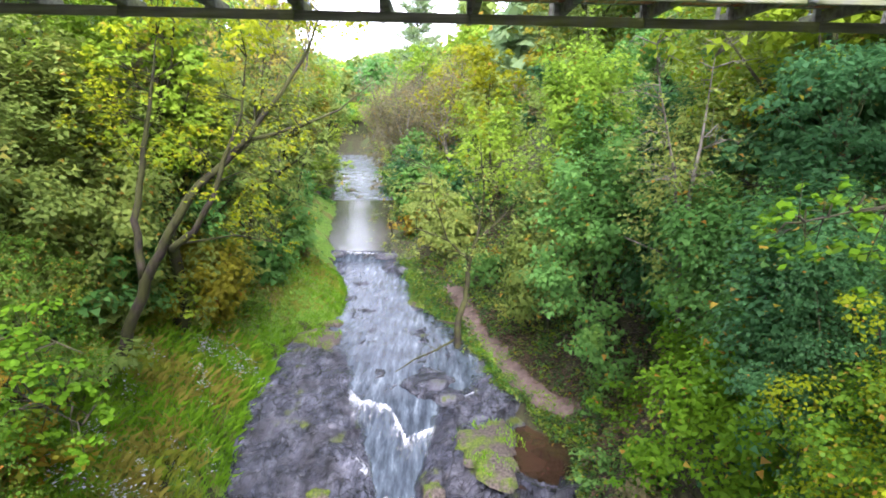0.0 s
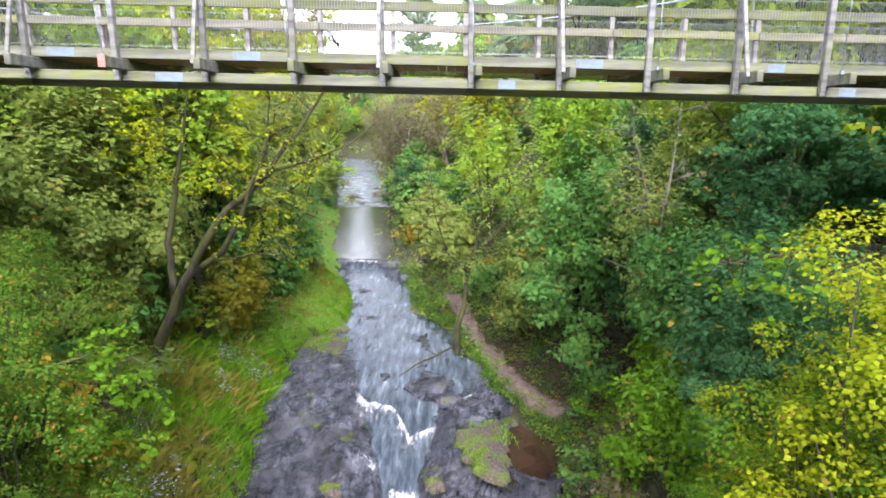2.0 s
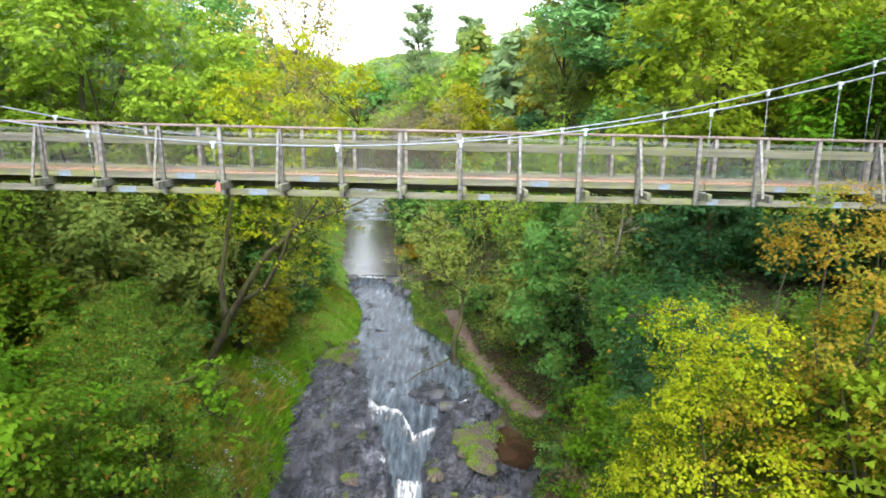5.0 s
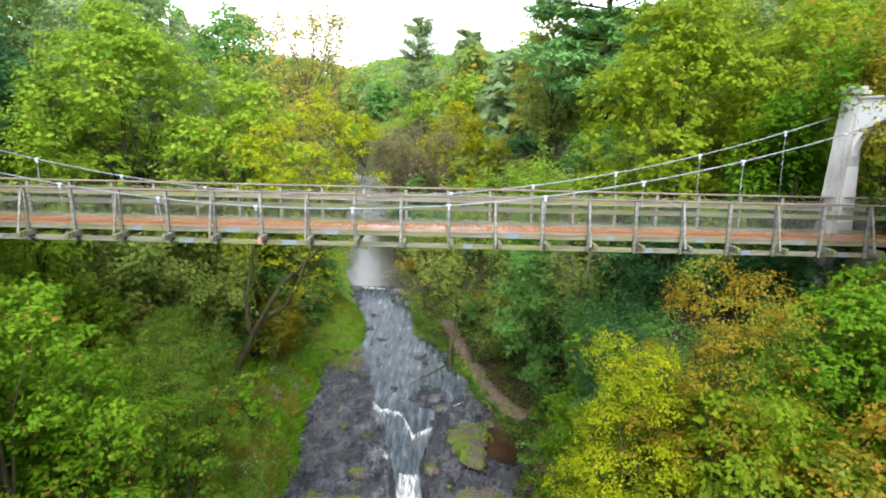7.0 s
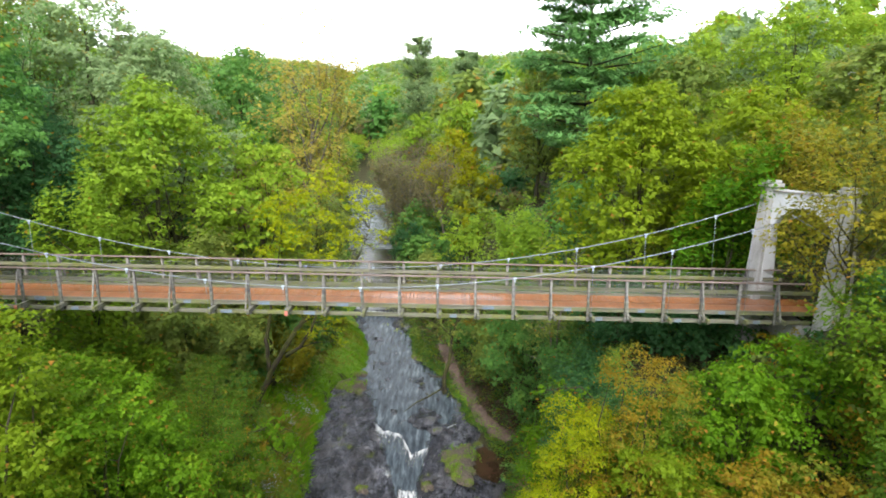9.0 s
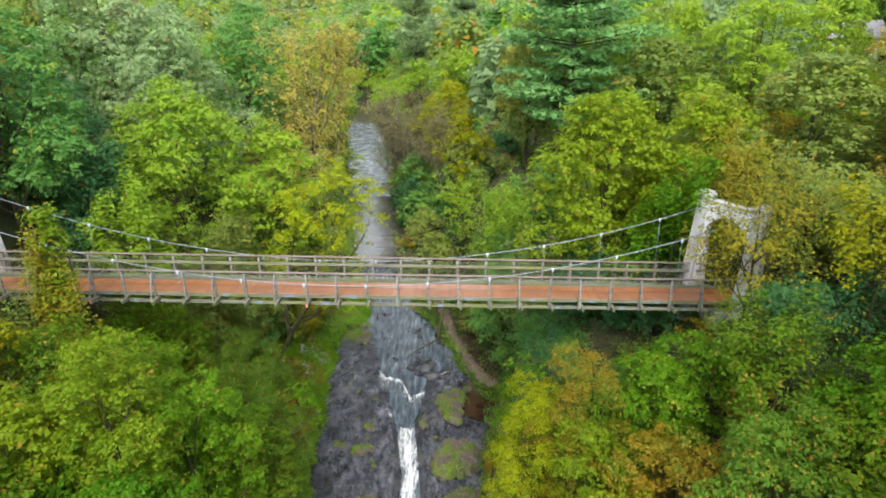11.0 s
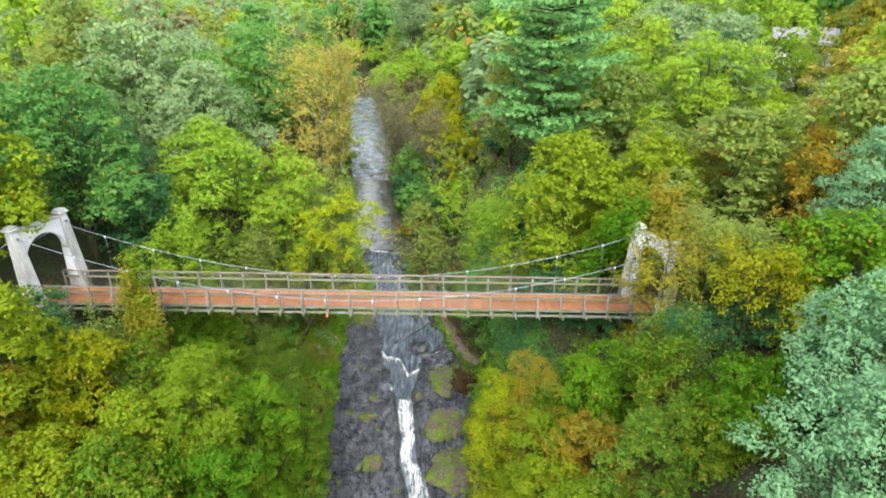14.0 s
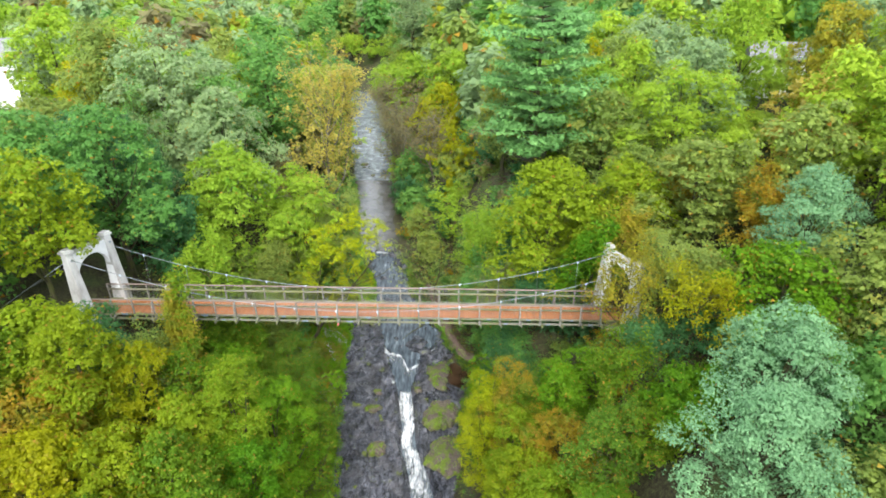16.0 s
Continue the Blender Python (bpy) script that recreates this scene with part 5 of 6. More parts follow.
        # pale lime and grey leaves on these hill trees partly stand in for haze
        ("broad", "lime", 23.0, 26.4, 26.6, 4.8), ("vase", "lime", 5.6, 25.0, 16.2, 3.4), ("airy", "yellow", 2.6, 45.0, 17.0, 3.6), ("bare", "rust", 1.0, 54.0, 18.5, 4.6),
        ("broad", "olive", 17.4, 29.0, 24.0, 4.2), ("airy", "yellow", 21.6, 52.0, 26.4, 3.4), ("broad", "grey", 27.4, 33.0, 28.0, 4.4), ("broad", "olive", 27.0, 13.2, 26.0, 4.2), ("broad", "amber", 33.5, 22.5, 26.0, 4.6), ("airy", "orange", 22.0, 22.6, 20.5, 2.8), ("broad", "olive", 18.8, 22.0, 20.5, 3.4),
        ("broad", "grey", 28.0, 45.0, 28.0, 5.5), ("broad", "lime", 36.0, 46.0, 25.0, 3.4), ("broad", "lime", 41.0, 33.0, 27.0, 4.8), ("plume", "grey", -4.8, 115, 37.5, 4.6), ("plume", "grey", 5.4, 106, 33.2, 3.6), ("pine", "green", 11.4, 100, 29.0, 3.6),
        ("bare", "rust", -4.4, 68.0, 18.5, 4.8), ("high", "olive", -17.4, 64.0, 16.0, 4.6), ("high", "olive", -20.4, 69.0, 16.5, 4.6), ("high", "rust", -2.8, 79.0, 17.0, 4.4), ("high", "olive", -19.4, 76.0, 15.5, 3.8), ("broad", "lime", -2.6, 79.5, 21.0, 4.6), ("broad", "lime", -5.4, 102.0, 16.0, 4.4), ("broad", "lime", -6.2, 111.0, 17.0, 4.4), ("high", "rust", -6.4, 87.0, 15.5, 4.4, 0.5), ("high", "olive", -17.8, 90.0, 17.5, 4.6, 0.55), ("high", "lime", -8.6, 96.0, 17.0, 4.6, 0.52), ("broad", "olive", -9.6, 124.0, 15.0, 4.6), ("broad", "lime", -25.0, 122.0, 15.0, 4.6), ("high", "green", -21.0, 107.0, 17.0, 4.4, 0.55), ("broad", "lime", -18.6, 151.0, 13.5, 5.0), ("broad", "lime", -25.0, 156.0, 17.0, 5.6), ("broad", "olive", -33.0, 163.0, 18.0, 5.6), ("broad", "lime", -12.0, 146.0, 18.0, 5.2), ("broad", "rust", -21.0, 164.0, 21.0, 5.6), ("bare", "rust", -6.6, 77.0, 14.0, 4.6), ("bare", "rust", -9.4, 90.0, 18.5, 5.4), ("broad", "green", -2.6, 88.0, 17.0, 4.2), ("high", "lime", -3.6, 84.0, 15.0, 4.0), ("broad", "lime", -27.6, 118.0, 20.0, 5.0), ("broad", "olive", -20.4, 84.0, 14.0, 3.6), ("broad", "lime", -23.4, 95.0, 15.0, 4.0),
        ("high", "green", -26.0, 105.0, 18.0, 5.0), ("high", "olive", -6.6, 119.0, 19.0, 4.6), ("high", "green", -29.6, 126.0, 25.5, 5.5), ("high", "olive", -7.0, 130.0, 24.0, 5.0), ("high", "green", -30.5, 136.0, 26.0, 5.5),
        ("broad", "green", -4.0, 122.0, 27.0, 5.5), ("broad", "lime", 3.4, 71.0, 22.8, 4.2), ("broad", "yellow", 2.0, 63.0, 18.4, 3.8), ("broad", "green", 11.0, 114.0, 28.0, 5.5), ("bare", "rust", -3.6, 61.0, 20.0, 4.6), ("high", "olive", -16.0, 66.0, 18.5, 4.2, 0.5), ("airy", "olive", 42.2, 46.0, 25.5, 2.6), ("airy", "lime", 39.0, 41.0, 24.5, 2.6), ("airy", "gold", -14.2, 58.0, 17.5, 4.0), ("vase", "rust", -15.0, 52.0, 19.0, 4.0),
        ("vase", "olive", -11.4, 29.0, 15.0, 3.2), ("airy", "olive", -12.2, 20.4, 12.8, 3.0), ("airy", "olive", 5.2, 27.6, 12.8, 3.0), ("airy", "lime", 3.0, 34.5, 13.0, 3.2), ("airy", "olive", 3.8, 46.0, 13.8, 3.0), ("airy", "dark", -2.4, 50.0, 9.0, 2.6), ("broad", "green", -2.6, 57.0, 10.0, 3.0),
        ("broad", "olive", -14.0, 50.0, 21.0, 4.2), ("broad", "lime", -15.6, 58.0, 22.0, 4.6), ("pine", "pine", 20.0, 64.0, 29.0, 4.6), ("airy", "green", 5.6, 20.6, 11.6, 2.8), ("airy", "olive", 4.6, 23.5, 8.4, 2.0), ("airy", "olive", 7.8, 16.6, 12.4, 2.6),
        ("broad", "lime", 14.6, 42.0, 25.0, 4.6), ("broad", "lime", 18.0, 36.0, 25.6, 4.2)]:
    tree(*row)


def shaped_tree(name, label, category, stems, clumps, leaf, bark, per=46, size=0.2, seed=1, boughs=()):
    """A tree of a shape of its own: stems as rows of x, y, z, girth; thin sprays and full leafy boughs as x, y, z, radius."""
    rng = np.random.default_rng(seed)
    x, y, z = stems[0][0][:3]
    ob = thing(name, label, category, x, y, z)
    verts, faces = [], []
    for stem in stems:
        fine, girth = [], []
        for a, c in zip(stem, stem[1:]):
            for s in range(4):
                t = s / 4
                fine.append(Vector([a[i] * (1 - t) + c[i] * t for i in range(3)]) - Vector((x, y, z)) + Vector(rng.normal(size=3)) * 0.2 * a[3] * (len(fine) > 0))
                girth.append(a[3] * (1 - t) + c[3] * t)
        fine.append(Vector(stem[-1][:3]) - Vector((x, y, z)))
        girth.append(stem[-1][3])
        tube(verts, faces, fine, girth, 8)
    knots = [Vector(v) for v in verts]
    for cx, cy, cz, r in list(clumps) + list(boughs):
        end = Vector((cx - x, cy - y, cz - z))
        near = min(knots, key=lambda v: (v - end).length + 0.5 * max(0, v.z - end.z))
        tube(verts, faces, [near, near.lerp(end, 0.5) + Vector(rng.normal(size=3)) * 0.1 + Vector((0, 0, 0.15)), end], [0.02, 0.013, 0.004], 4)
        for _ in range(3):
            tip = near.lerp(end, rng.uniform(0.4, 0.9)) + Vector(rng.normal(size=3)) * 0.5 * r + Vector((0, 0, 0.2))
            tube(verts, faces, [near.lerp(end, 0.4), tip], [0.009, 0.003], 3)
    attach("trunk", mesh_from("trunk", verts, faces, [bark], True), ob)
    tufts = []
    if len(clumps):
        c = np.array([[a - x, b - y, d - z] for a, b, d, r in clumps])
        spray = c.repeat(5, axis=0) + rng.normal(size=(len(c) * 5, 3)) * np.array([r for *_, r in clumps]).repeat(5)[:, None] * 0.55
        tufts.append(leaves(rng, spray, np.array([r for *_, r in clumps]).repeat(5) * 0.45, per // 5, size, corners=4 if name == "leafy_branch" else 3))
    if len(boughs):
        c = np.array([[a - x, b - y, d - z] for a, b, d, r in boughs])
        tufts.append(bough_leaves(rng, c, np.array([r for *_, r in boughs]), 1.25 * size, 9, 2.4, 0.9))
    if tufts:
        attach("crown", quads_mesh("crown", np.concatenate(tufts), LEAF[leaf]), ob)
    return ob


def sprays(seed, n, lo, hi, r):
    """Leafy places at random in a box."""
    rng = random.Random(seed)
    return [(*(rng.uniform(a, c) for a, c in zip(lo, hi)), r * rng.uniform(0.7, 1.3)) for _ in range(n)]


shaped_tree("leaning_tree", "leaning mossy tree with a forked trunk and canary-yellow leaves", "tree",
            [[(-10.67, 16.60, 2.29, 0.24), (-9.26, 16.20, 4.61, 0.17), (-8.50, 16.00, 6.08, 0.155), (-7.75, 15.90, 7.29, 0.13), (-7.08, 15.90, 8.43, 0.13), (-6.51, 16.00, 9.06, 0.11), (-5.35, 16.10, 10.16, 0.08), (-4.38, 16.30, 11.39, 0.06), (-3.65, 16.40, 12.46, 0.04), (-3.12, 16.40, 13.78, 0.012)],
             [(-8.56, 16.00, 6.25, 0.12), (-8.65, 16.10, 7.91, 0.1), (-8.30, 16.30, 9.83, 0.075), (-7.98, 16.40, 11.40, 0.05), (-7.71, 16.50, 12.92, 0.012)],
             [(-6.51, 16.00, 9.06, 0.08), (-5.26, 16.30, 10.12, 0.06), (-4.03, 16.60, 10.46, 0.045), (-2.91, 16.80, 10.94, 0.03), (-2.02, 17.00, 11.66, 0.01)],
             [(-7.58, 15.90, 7.12, 0.11), (-6.79, 15.60, 7.68, 0.09), (-6.12, 15.50, 8.64, 0.075), (-5.81, 15.50, 9.57, 0.06), (-5.23, 15.40, 10.77, 0.04), (-4.98, 15.40, 12.21, 0.012)],
             [(-7.81, 16.00, 7.18, 0.04), (-6.41, 17.60, 7.20, 0.025), (-5.53, 19.50, 6.53, 0.008)]],
            sprays(3, 40, (-10.4, 14.6, 8.6), (-3.6, 18.0, 12.2), 0.62) + sprays(6, 10, (-7.2, 17.6, 6.4), (-5.4, 20.6, 7.8), 0.5), "canary", BARK, 60, 0.11, 3,
            [(-5.3, 16.0, 16.6, 0.75), (-5.7, 15.6, 15.8, 0.8), (-4.6, 16.2, 15.6, 0.8), (-3.6, 16.2, 15.6, 0.75), (-2.9, 16.5, 15.0, 0.7), (-3.7, 15.7, 14.6, 0.7), (-6.6, 16.2, 15.0, 0.75), (-7.4, 16.0, 15.2, 0.65), (-8.2, 16.2, 14.7, 0.7), (-7.5, 15.6, 14.0, 0.75), (-5.4, 15.2, 14.3, 0.8), (-6.4, 15.1, 13.4, 0.75), (-4.4, 17.0, 13.8, 0.75), (-4.0, 15.4, 13.3, 0.7), (-7.7, 16.8, 13.0, 0.7), (-2.7, 17.2, 13.2, 0.55), (-5.4, 17.2, 13.0, 0.7), (-8.4, 15.6, 12.6, 0.6), (-5.0, 15.0, 12.6, 0.6), (-6.6, 17.4, 12.0, 0.6)])
shaped_tree("pale_tree", "slender pale-barked tree forking in two above dark undergrowth", "tree",
            [[(6.48, 15.20, 4.81, 0.085), (6.34, 15.00, 6.53, 0.07), (6.28, 14.80, 7.83, 0.06), (6.29, 14.70, 9.04, 0.05), (6.39, 14.60, 9.92, 0.04), (6.46, 14.60, 11.05, 0.025), (6.54, 14.60, 12.14, 0.01)],
             [(6.31, 15.00, 6.69, 0.05), (6.03, 14.90, 7.81, 0.045), (5.92, 14.80, 9.18, 0.04), (5.64, 14.80, 10.20, 0.03), (5.33, 14.80, 11.47, 0.02), (5.19, 14.80, 12.43, 0.008)],
             [(6.29, 15.00, 6.53, 0.03), (5.68, 14.90, 7.26, 0.02), (4.71, 14.80, 7.67, 0.008)]],
            sprays(7, 50, (4.4, 13.4, 9.0), (8.0, 16.0, 13.4), 0.5), "olive", PALE_BARK, 40, 0.11, 7)
shaped_tree("crooked_tree", "crooked creekside tree leaning over the water with thin olive leaves", "tree",
            [[(0.62, 25.2, land(0.62, 25.2) - 0.15, 0.19), (0.72, 25.5, 1.8, 0.15), (1.05, 25.9, 2.6, 0.13), (1.2, 26.2, 4.2, 0.11), (1.6, 26.5, 5.4, 0.08), (1.9, 26.7, 7.4, 0.05), (1.7, 26.9, 9.8, 0.012)],
             [(0.85, 25.5, 1.5, 0.06), (0.3, 25.5, 1.6, 0.05), (-0.4, 25.6, 1.7, 0.02)], [(1.25, 26.2, 4.3, 0.07), (0.2, 26.0, 5.4, 0.05), (-1.2, 25.6, 6.0, 0.03), (-2.6, 25.4, 5.6, 0.01)],
             [(1.6, 26.5, 5.3, 0.06), (2.8, 26.6, 6.4, 0.04), (4.0, 26.6, 7.6, 0.012)], [(0.2, 26.0, 5.4, 0.04), (-0.4, 26.2, 7.2, 0.025), (-0.6, 26.4, 8.6, 0.01)]],
            sprays(9, 64, (-2.6, 24.6, 4.4), (4.0, 28.0, 9.6), 0.6), "olive", BARK, 50, 0.125, 9)
shaped_tree("fallen_branch", "bare fallen branch lying across wet rock", "branch",
            [[(0.5, 25.0, 0.95, 0.06), (-0.3, 24.3, 0.75, 0.05), (-1.2, 23.6, 0.62, 0.04), (-2.0, 22.6, 0.45, 0.015)], [(-0.3, 24.3, 0.75, 0.03), (-0.7, 24.4, 0.95, 0.012)]], [], "olive", BARK, seed=11)
shaped_tree("fallen_branch", "dark drift branch stranded in the upstream pool", "branch",
            [[(-12.0, 72, 2.5, 0.10), (-10.8, 71, 2.7, 0.08), (-9.6, 70.4, 2.5, 0.03)], [(-10.8, 71, 2.7, 0.05), (-10.4, 71.2, 3.4, 0.02)]], [], "olive", BARK, seed=13)
shaped_tree("leafy_branch", "near hanging branch with large fresh green leaves", "branch",
            [[(7.2, 6.2, land(7.2, 6.2) - 0.1, 0.05), (6.2, 6.8, 9.0, 0.03), (5.6, 7.0, 9.6, 0.022), (4.6, 7.3, 9.3, 0.008)]], sprays(17, 12, (4.2, 6.7, 8.8), (5.8, 7.6, 9.6), 0.3), "vivid", BARK, 30, 0.13, 17)

shaped_tree("leafy_branch", "near low branch with fresh green and orange leaves", "branch",
            [[(-8.2, 7.4, land(-8.2, 7.4) - 0.1, 0.05), (-6.8, 7.6, 7.4, 0.03), (-5.8, 7.7, 7.7, 0.02), (-5.0, 7.6, 7.4, 0.008)], [(-6.8, 7.6, 7.3, 0.03), (-6.0, 7.8, 6.6, 0.015), (-5.3, 7.8, 6.2, 0.006)]],
            sprays(19, 16, (-6.6, 7.2, 5.9), (-4.9, 8.2, 7.9), 0.3), "vivid", BARK, 60, 0.11, 19)
shaped_tree("leafy_branch", "near low branch with orange autumn leaves", "branch",
            [[(-8.0, 8.2, land(-8.0, 8.2) - 0.1, 0.05), (-7.0, 8.0, 6.4, 0.03), (-6.0, 7.9, 6.6, 0.015), (-5.4, 7.8, 6.5, 0.006)]], sprays(21, 9, (-7.2, 7.4, 5.6), (-5.4, 8.4, 7.2), 0.3), "orange", BARK, 50, 0.10, 21)

# creekside bushes and undergrowth
bush_rng = random.Random(23)
for k in range(228):
    y = 75 * bush_rng.random() ** 1.2 - 6
    lo, hi = edges(0, y)
    west = bush_rng.random() < 0.42
    d = bush_rng.uniform(0.9, 13)
    if west and 12 < y < 27 and d < 3.0:
        continue
    if not west and 16 < y < 28 and d < 2.8:
        continue
    x = lo - d if west else hi + d
    if y < 9 and (d < 1.5 or abs(x) < 4.4):
        continue
    h = bush_rng.uniform(0.9, 2.2) * (0.7 if d < 2.5 else 1.1) * (1 if y < 35 else 1.4)
    colour = bush_rng.choices(["green", "dark", "olive", "lime", "rust", "orange"], [5, 6, 3, 2 if d < 5 else 0.6, 2, 0.7])[0]
    tree("bush", colour, x, y, land(x, y) + h, h * bush_rng.uniform(0.5, 0.72), group="undergrowth on the valley slopes")

for k in range(62):
    y = bush_rng.uniform(62, 116)
    lo, hi = edges(0, y)
    d = bush_rng.uniform(0.4, 7)
    x = lo - d if k % 2 else hi + d
    h = bush_rng.uniform(1.6, 3.6)
    tree("bush", bush_rng.choice(["lime", "olive", "green", "green", "rust"]), x, y, land(x, y) + h, h * bush_rng.uniform(0.7, 1.0), group="undergrowth on the valley slopes")

# thickets under the trees on both banks
for colour, x, y, h, r in (("olive", -10.8, 14.6, 2.6, 2.0), ("green", -12.2, 17.2, 2.8, 2.2), ("olive", -11.4, 19.8, 2.4, 2.0), ("green", -13.6, 14.4, 3.0, 2.2), ("orange", -10.0, 12.6, 2.2, 1.8),
                           ("lime", -10.6, 22.4, 2.2, 1.8), ("green", -11.6, 12.0, 2.6, 2.0), ("olive", -9.6, 25.4, 2.0, 1.6),
                           ("vivid", 5.0, 12.6, 1.6, 1.1), ("vivid", 6.0, 13.8, 1.8, 1.2), ("green", 4.7, 14.6, 1.2, 0.9), ("vivid", 5.6, 15.6, 1.3, 1.0), ("vivid", 4.4, 11.4, 1.3, 0.9), ("green", 6.6, 12.2, 2.0, 1.3), ("vivid", 6.8, 15.4, 1.4, 1.1)):
    tree("bush", colour, x, y, land(x, y) + h, r, group="undergrowth on the valley slopes")

# the wood on both hills; past sixty metres its crowns cannot be counted
wood_rng = random.Random(37)
far_parts, far_index = [], []
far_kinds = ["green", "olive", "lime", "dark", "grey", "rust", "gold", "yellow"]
quads = []
for me in FAR_CROWN:
    a = np.empty(len(me.vertices) * 3, dtype=np.float32)
    me.vertices.foreach_get("co", a)
    quads.append(a.reshape(-1, 3, 3))
tries = 0
while tries < 9000:
    tries += 1
    y = 228 * wood_rng.random() ** 1.15 - 16 if tries % 9 else wood_rng.uniform(-75, -16)
    x = wood_rng.uniform(-40 - 0.66 * max(0, y), 40 + 0.66 * max(0, y))
    lo, hi = edges(0, y)
    d = lo - x if x < 0.5 * (lo + hi) else x - hi
    far = y > 58 or y < -46
    r = wood_rng.uniform(2.8, 4.4) * (1.25 if far else 1)
    if d < (r * 0.75 if y < 84 else r * 0.4) + 0.5 or (-22 < y < 12.5 and -27 < x < 24) or (y < -12 and abs(x) < 7) or (-46 < y < -22 and abs(x) > 34):
        continue
    if -70 < x < -50 and 40 < y < 67 or 37 < x < 50 and 43 < y < 56:
        continue
    if any((x - a) ** 2 + (y - c) ** 2 < (0.60 * (r + q)) ** 2 for a, c, q in crowns if q > 1.6):
        continue
    z = land(x, y)
    h = (6.5 + 0.65 * d if d < 8 else wood_rng.uniform(10.5, 14.5)) * wood_rng.uniform(0.85, 1.1)
    # lower trees in front of the two houses
    if 12 < y < 47 and (abs(x - 15.5 - 0.59 * y) < r + 0.6 or abs(x + 16.4 + 0.735 * y) < r + 0.6):
        h = min(h, 24.6 - 0.12 * y - z)
        if h < 3:
            continue
    # pale lime and grey kinds are favoured to stand in for distance haze
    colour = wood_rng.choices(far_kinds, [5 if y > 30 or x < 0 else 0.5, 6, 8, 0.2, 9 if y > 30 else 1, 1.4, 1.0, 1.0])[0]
    if far:
        w = wood_rng.uniform(0, 6.28)
        q = quads[wood_rng.randrange(3)].copy()
        turn = np.array([[math.cos(w), -math.sin(w), 0], [math.sin(w), math.cos(w), 0], [0, 0, 1]])
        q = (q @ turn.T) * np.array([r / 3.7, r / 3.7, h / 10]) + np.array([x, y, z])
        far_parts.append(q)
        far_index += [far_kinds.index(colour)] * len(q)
        crowns.append((x, y, r))
        continue
    form = wood_rng.choices(["broad", "high", "vase", "airy"], [7, 3 if y > 45 else 0, 1, 1])[0]
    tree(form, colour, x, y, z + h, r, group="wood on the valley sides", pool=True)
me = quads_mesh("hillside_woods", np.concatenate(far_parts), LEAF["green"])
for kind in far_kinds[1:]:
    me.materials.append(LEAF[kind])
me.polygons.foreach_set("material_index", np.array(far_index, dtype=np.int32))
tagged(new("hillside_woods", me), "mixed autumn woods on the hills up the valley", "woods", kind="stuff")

# the far woods
far_rng = np.random.default_rng(41)
cy = 200 + 620 * far_rng.random(5200) ** 0.8
cx = far_rng.uniform(-1, 1, 5200) * (40 + 0.5 * cy) - 0.12 * cy
cz = np.array([land(a, c) for a, c in zip(cx, cy)]) + far_rng.uniform(5, 11, len(cx))
q = leaves(far_rng, np.stack([cx, cy, cz], axis=1), far_rng.uniform(4.5, 8.0, len(cx)), 30, 2.9, 0.9, flat=0.85, up=1.4, mid=np.stack([cx, cy, cz - 5], axis=1))
far_me = quads_mesh("far_woods", q, LEAF["green"])
for kind in ("lime", "olive", "grey"):
    far_me.materials.append(LEAF[kind])
far_me.polygons.foreach_set("material_index", np.repeat(far_rng.integers(0, 4, len(cx)), 30).astype(np.int32))
tagged(new("far_woods", far_me), "far green woods on the hills", "woods", kind="stuff")

# grass on the banks
g_rng = np.random.default_rng(43)
blades, straws = [], []
for k in range(70000):
    y = g_rng.uniform(7, 36)
    lo, hi = edges(0, y)
    west = g_rng.random() < 0.88
    d = 0.0 + 5.6 * g_rng.random() ** 1.4 if west else 0.05 + 0.9 * g_rng.random() ** 1.4
    x = lo - d if west else hi + d
    z = land(x, y) + 0.02
    patch = noise.noise(Vector((x * 0.45, y * 0.45, 0)))
    dry = west and d > 0.6 and patch + 0.35 * g_rng.normal() > (0.12 if y < 20 else 0.35)
    h = g_rng.uniform(0.12, 0.36) * (1.3 if dry else 1) * (0.55 if y > 24 or not west else 1)
    w = g_rng.uniform(0, 6.28)
    s = np.array([math.cos(w), math.sin(w), 0]) * g_rng.uniform(0.006, 0.016)
    bend = np.array([g_rng.normal() * 0.55 * h, g_rng.normal() * 0.55 * h, 0])
    p = np.array([x, y, z - 0.03])
    mid_p = p + bend * 0.35 + np.array([0, 0, h * 0.7])
    (straws if dry else blades).append([p - s, p + s, mid_p + s * 0.8, p + bend + np.array([0, 0, h])])
for mx, my, mrx, mry, mh in ((1.6, 18.2, 1.35, 2.0, 0.24), (-5.9, 26.6, 1.1, 1.5, 0.28), (-5.6, 28.0, 0.6, 0.5, 0.35), (1.9, 14.2, 1.4, 2.1, 0.5), (2.5, 10.4, 1.6, 2.2, 0.5), (-4.2, 14.6, 0.8, 0.45, 0.22), (-3.6, 10.9, 0.7, 0.9, 0.3)):
    base = rock_height(mx, my)
    for k in range(int(260 * mrx * mry)):
        w, r = g_rng.uniform(0, 6.28), g_rng.uniform(0.1, 0.95)
        if noise.noise(Vector((math.cos(w) * r * 1.6 + my, math.sin(w) * r * 1.6, mx))) < 0.25 - 0.5 * r:
            continue
        p = np.array([mx + mrx * r * math.cos(w), my + mry * r * math.sin(w), base + mh * (0.95 - 0.6 * r ** 3) - 0.06])
        a = g_rng.uniform(0, 6.28)
        s = np.array([math.cos(a), math.sin(a), 0]) * g_rng.uniform(0.015, 0.035)
        tip = np.array([g_rng.normal() * 0.06, g_rng.normal() * 0.06, g_rng.uniform(0.10, 0.2)])
        blades.append([p - s, p + s, p + 0.6 * tip + s, p + tip])
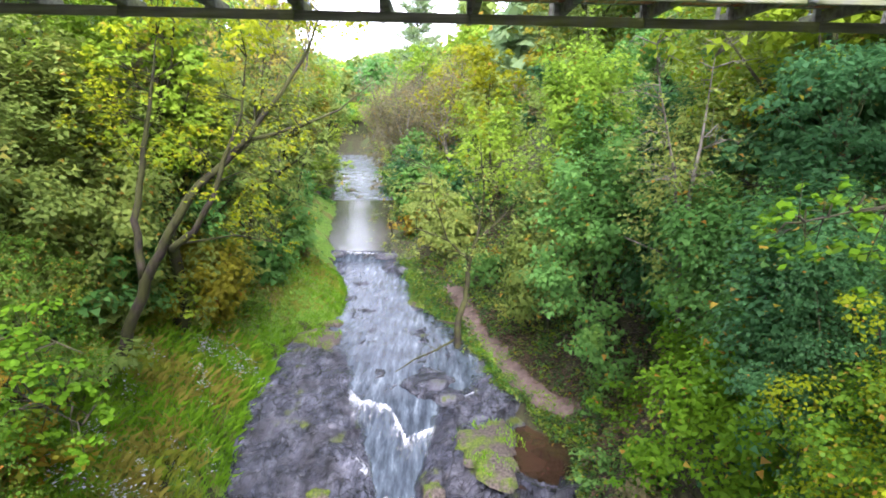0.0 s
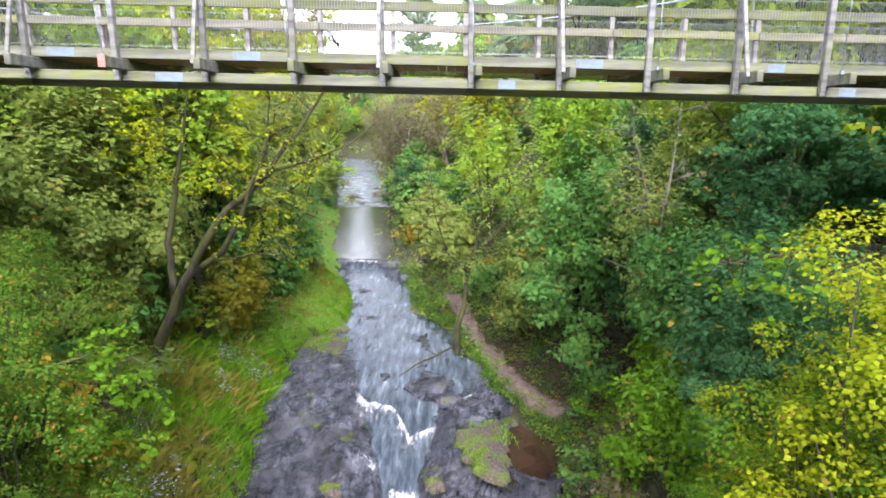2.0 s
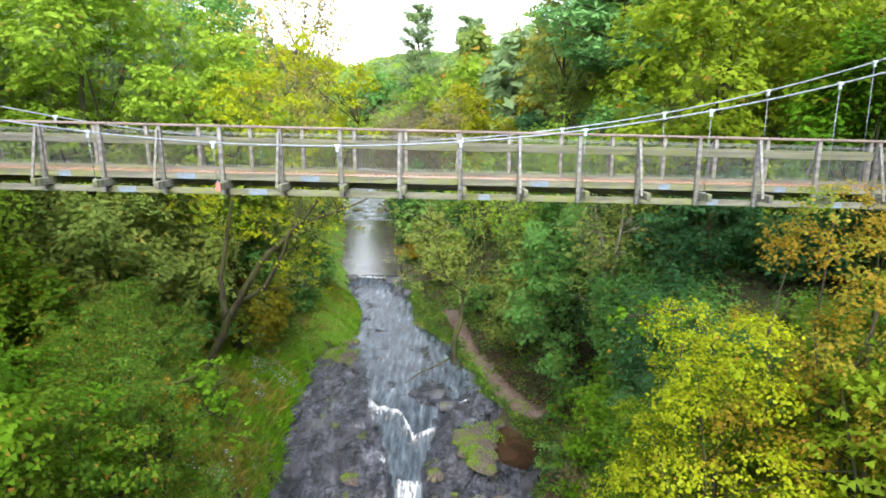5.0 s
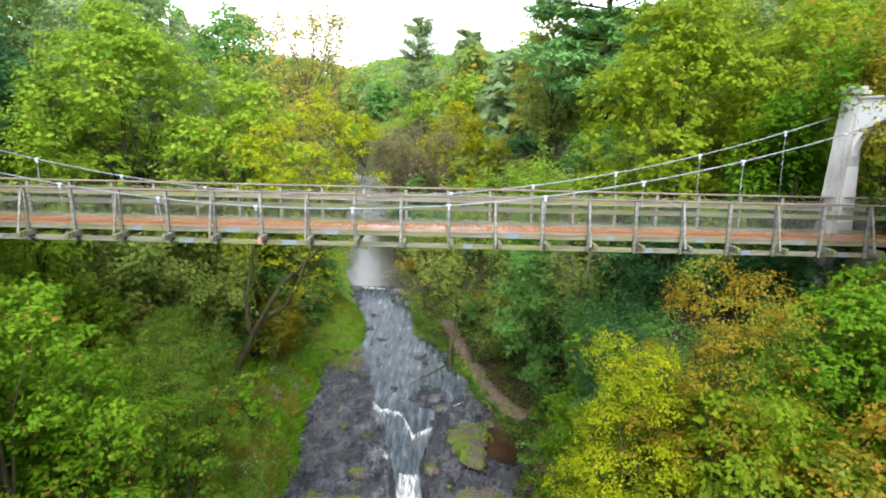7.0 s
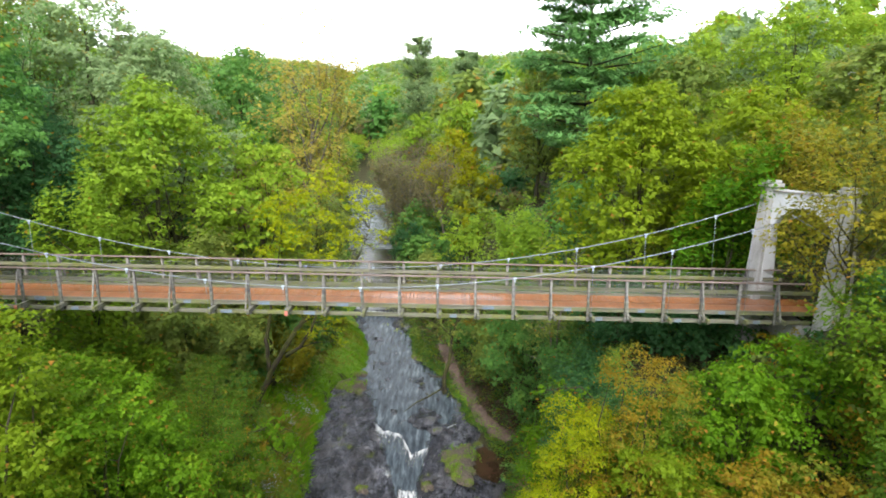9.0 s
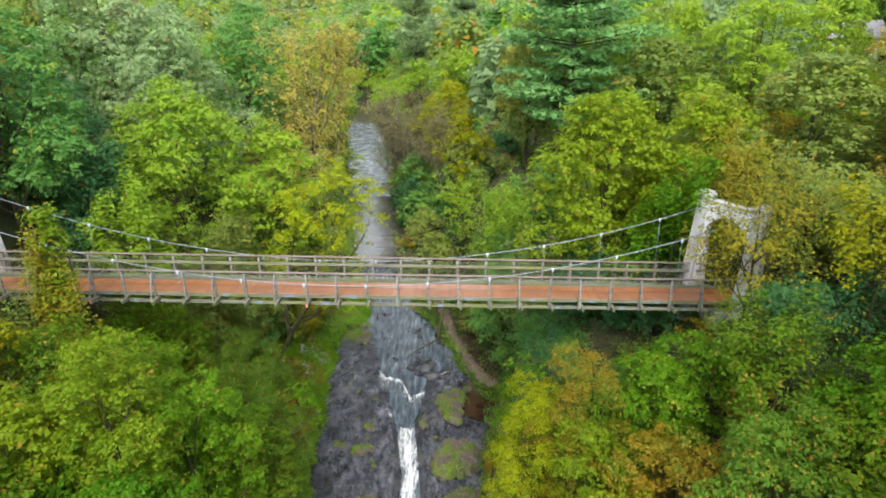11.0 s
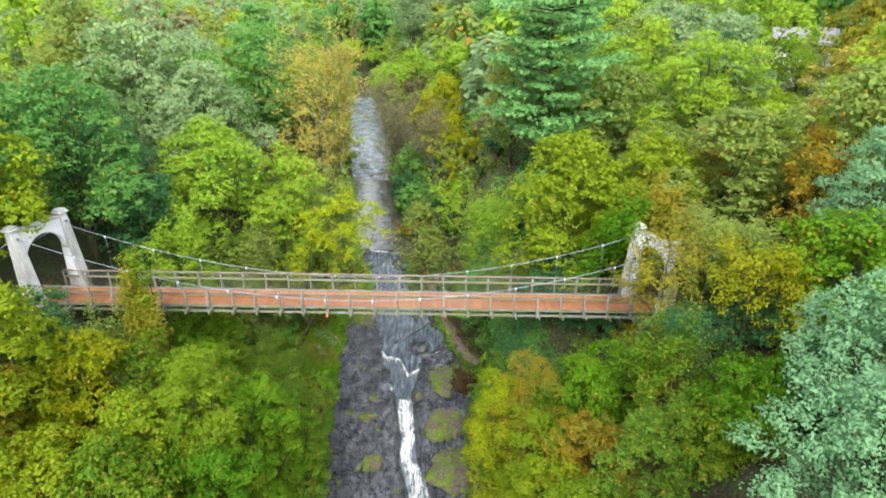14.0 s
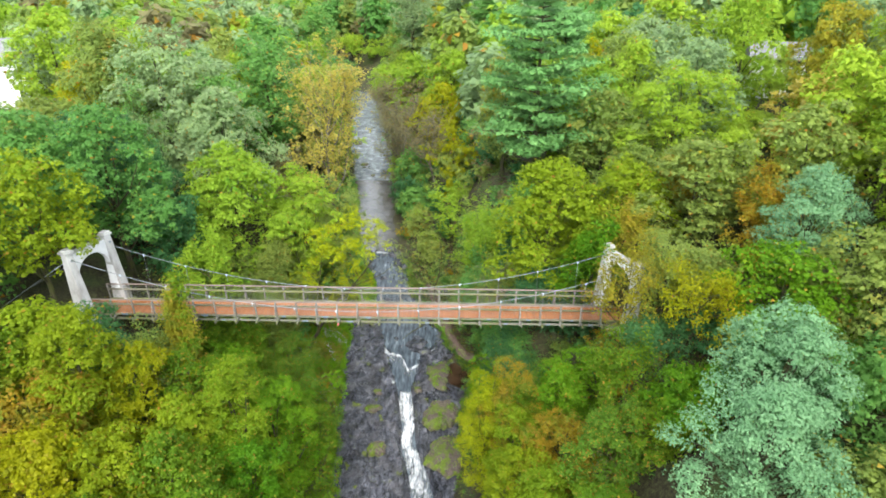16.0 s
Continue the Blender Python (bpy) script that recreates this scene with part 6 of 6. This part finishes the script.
tagged(new("bank_grass", quads_mesh("bank_grass", np.array(blades), GRASS)), "bright green grass on the creek banks", "grass", kind="stuff")
tagged(new("dry_grass", quads_mesh("dry_grass", np.array(straws), STRAW)), "bent straw-coloured tall grass on the bank", "grass", kind="stuff")


# pale asters in the grass
a_rng = np.random.default_rng(53)
heads = []
for k in range(44):
    y = a_rng.uniform(12, 24)
    x = edges(0, y)[0] - a_rng.uniform(0.3, 4.0)
    for _ in range(26):
        px, py = x + a_rng.normal() * 0.16, y + a_rng.normal() * 0.16
        heads.append((px, py, land(px, py) + a_rng.uniform(0.32, 0.55)))
q = leaves(a_rng, np.array(heads), np.full(len(heads), 0.02), 2, 0.07, 0.9, droop=0.0, up=2.0)
tagged(new("aster_flowers", quads_mesh("aster_flowers", q, ASTER)), "clusters of small pale lilac aster flowers", "flowers", kind="stuff")

# low plants and fallen leaves on the slopes
c_rng = np.random.default_rng(47)
low, litter = [], []
for k in range(9000):
    y = -4 + 52 * c_rng.random()
    lo, hi = edges(0, y)
    west = c_rng.random() < 0.42
    d = 15 * c_rng.random() ** 0.8 + (0.9 if y > 16 else 0.4)
    x = lo - d if west else hi + d
    z = land(x, y)
    (litter if noise.noise(Vector((x * 0.3, y * 0.3, 9))) > (0.12 if west else 0.0) and c_rng.random() < 0.7 else low).append((x, y, z))
for k in range(9000):
    y = 12 + 26 * c_rng.random()
    d = 7.5 * c_rng.random() ** 1.2 + 0.1
    x = edges(0, y)[1] + d
    if abs(x - path_edge(0.42)(y)) < 0.45 and 19 < y < 32:
        continue
    (litter if d > 0.8 and noise.noise(Vector((x * 0.4, y * 0.4, 2))) > -0.15 and c_rng.random() < 0.75 else low).append((x, y, land(x, y)))
low, litter = np.array(low), np.array(litter)
plants = leaves(c_rng, low + np.array([0, 0, 0.16]), c_rng.uniform(0.25, 0.55, len(low)), 9, 0.15, 0.7, flat=0.55)
me = quads_mesh("low_undergrowth", plants, LEAF["green"])
for kind in ("olive", "dark", "lime"):
    me.materials.append(LEAF[kind])
me.polygons.foreach_set("material_index", np.repeat(c_rng.choice(4, len(low), p=[0.4, 0.25, 0.2, 0.15]), 9).astype(np.int32))
tagged(new("low_undergrowth", me), "low mixed green plants covering the slopes", "undergrowth", kind="stuff")
fallen = leaves(c_rng, litter + np.array([0, 0, 0.05]), np.full(len(litter), 0.5), 9, 0.12, 0.8, droop=0.05, up=2.5, flat=0.08)
tagged(new("leaf_litter", quads_mesh("leaf_litter", fallen, LITTER)), "brown fallen leaves strewn on the slopes", "leaf litter", kind="stuff")


# houses that show between the far trees
def house(x, y, w, d, wall, roof, turn, label):
    z = land(x, y) - 0.3
    ob = thing("house", label, "house", x, y, z, rz=turn)
    bm = bmesh.new()
    box(bm, -w / 2, w / 2, -d / 2, d / 2, 0, wall, 0.02)
    part("wall", bm, SIDING, ob)
    e = 0.5
    verts = [(-w / 2 - e, -d / 2 - e, wall - 0.1), (w / 2 + e, -d / 2 - e, wall - 0.1), (w / 2 + e, d / 2 + e, wall - 0.1), (-w / 2 - e, d / 2 + e, wall - 0.1), (-w / 2 - e, 0, wall + roof), (w / 2 + e, 0, wall + roof)]
    attach("roof", mesh_from("roof", verts, [(0, 1, 5, 4), (2, 3, 4, 5), (0, 4, 3), (1, 2, 5), (3, 2, 1, 0)], [ROOF]), ob, "grey shingled gable roof")
    for storey in (1.1, 3.9):
        for k in (-1, 0, 1):
            bm = bmesh.new()
            box(bm, k * w / 3.2 - 0.5, k * w / 3.2 + 0.5, -d / 2 - 0.06, -d / 2 + 0.02, storey, storey + 1.4, 0.02)
            win = part("window", bm, PANEL, ob)
            bm = bmesh.new()
            box(bm, k * w / 3.2 - 0.42, k * w / 3.2 + 0.42, -d / 2 - 0.075, -d / 2 - 0.055, storey + 0.08, storey + 1.32)
            part("pane", bm, GLASS, win)


house(-60.5, 60.0, 12.0, 8.0, 6.3, 2.8, 8, "white two-storey house with a grey roof among trees")
house(44.4, 51.0, 6.0, 5.0, 5.0, 1.7, -20, "white house glimpsed between trees on the hill")

# thin trees that reach up in front of the bridge's two ends
for form, leaf, x, y, top, r in [("slim", "moss", -13.9, 4.6, 17.8, 1.0), ("airy", "gold", -14.9, 4.4, 16.2, 1.3)]:
    tree(form, leaf, x, y, top, r, place=" beside the bridge")
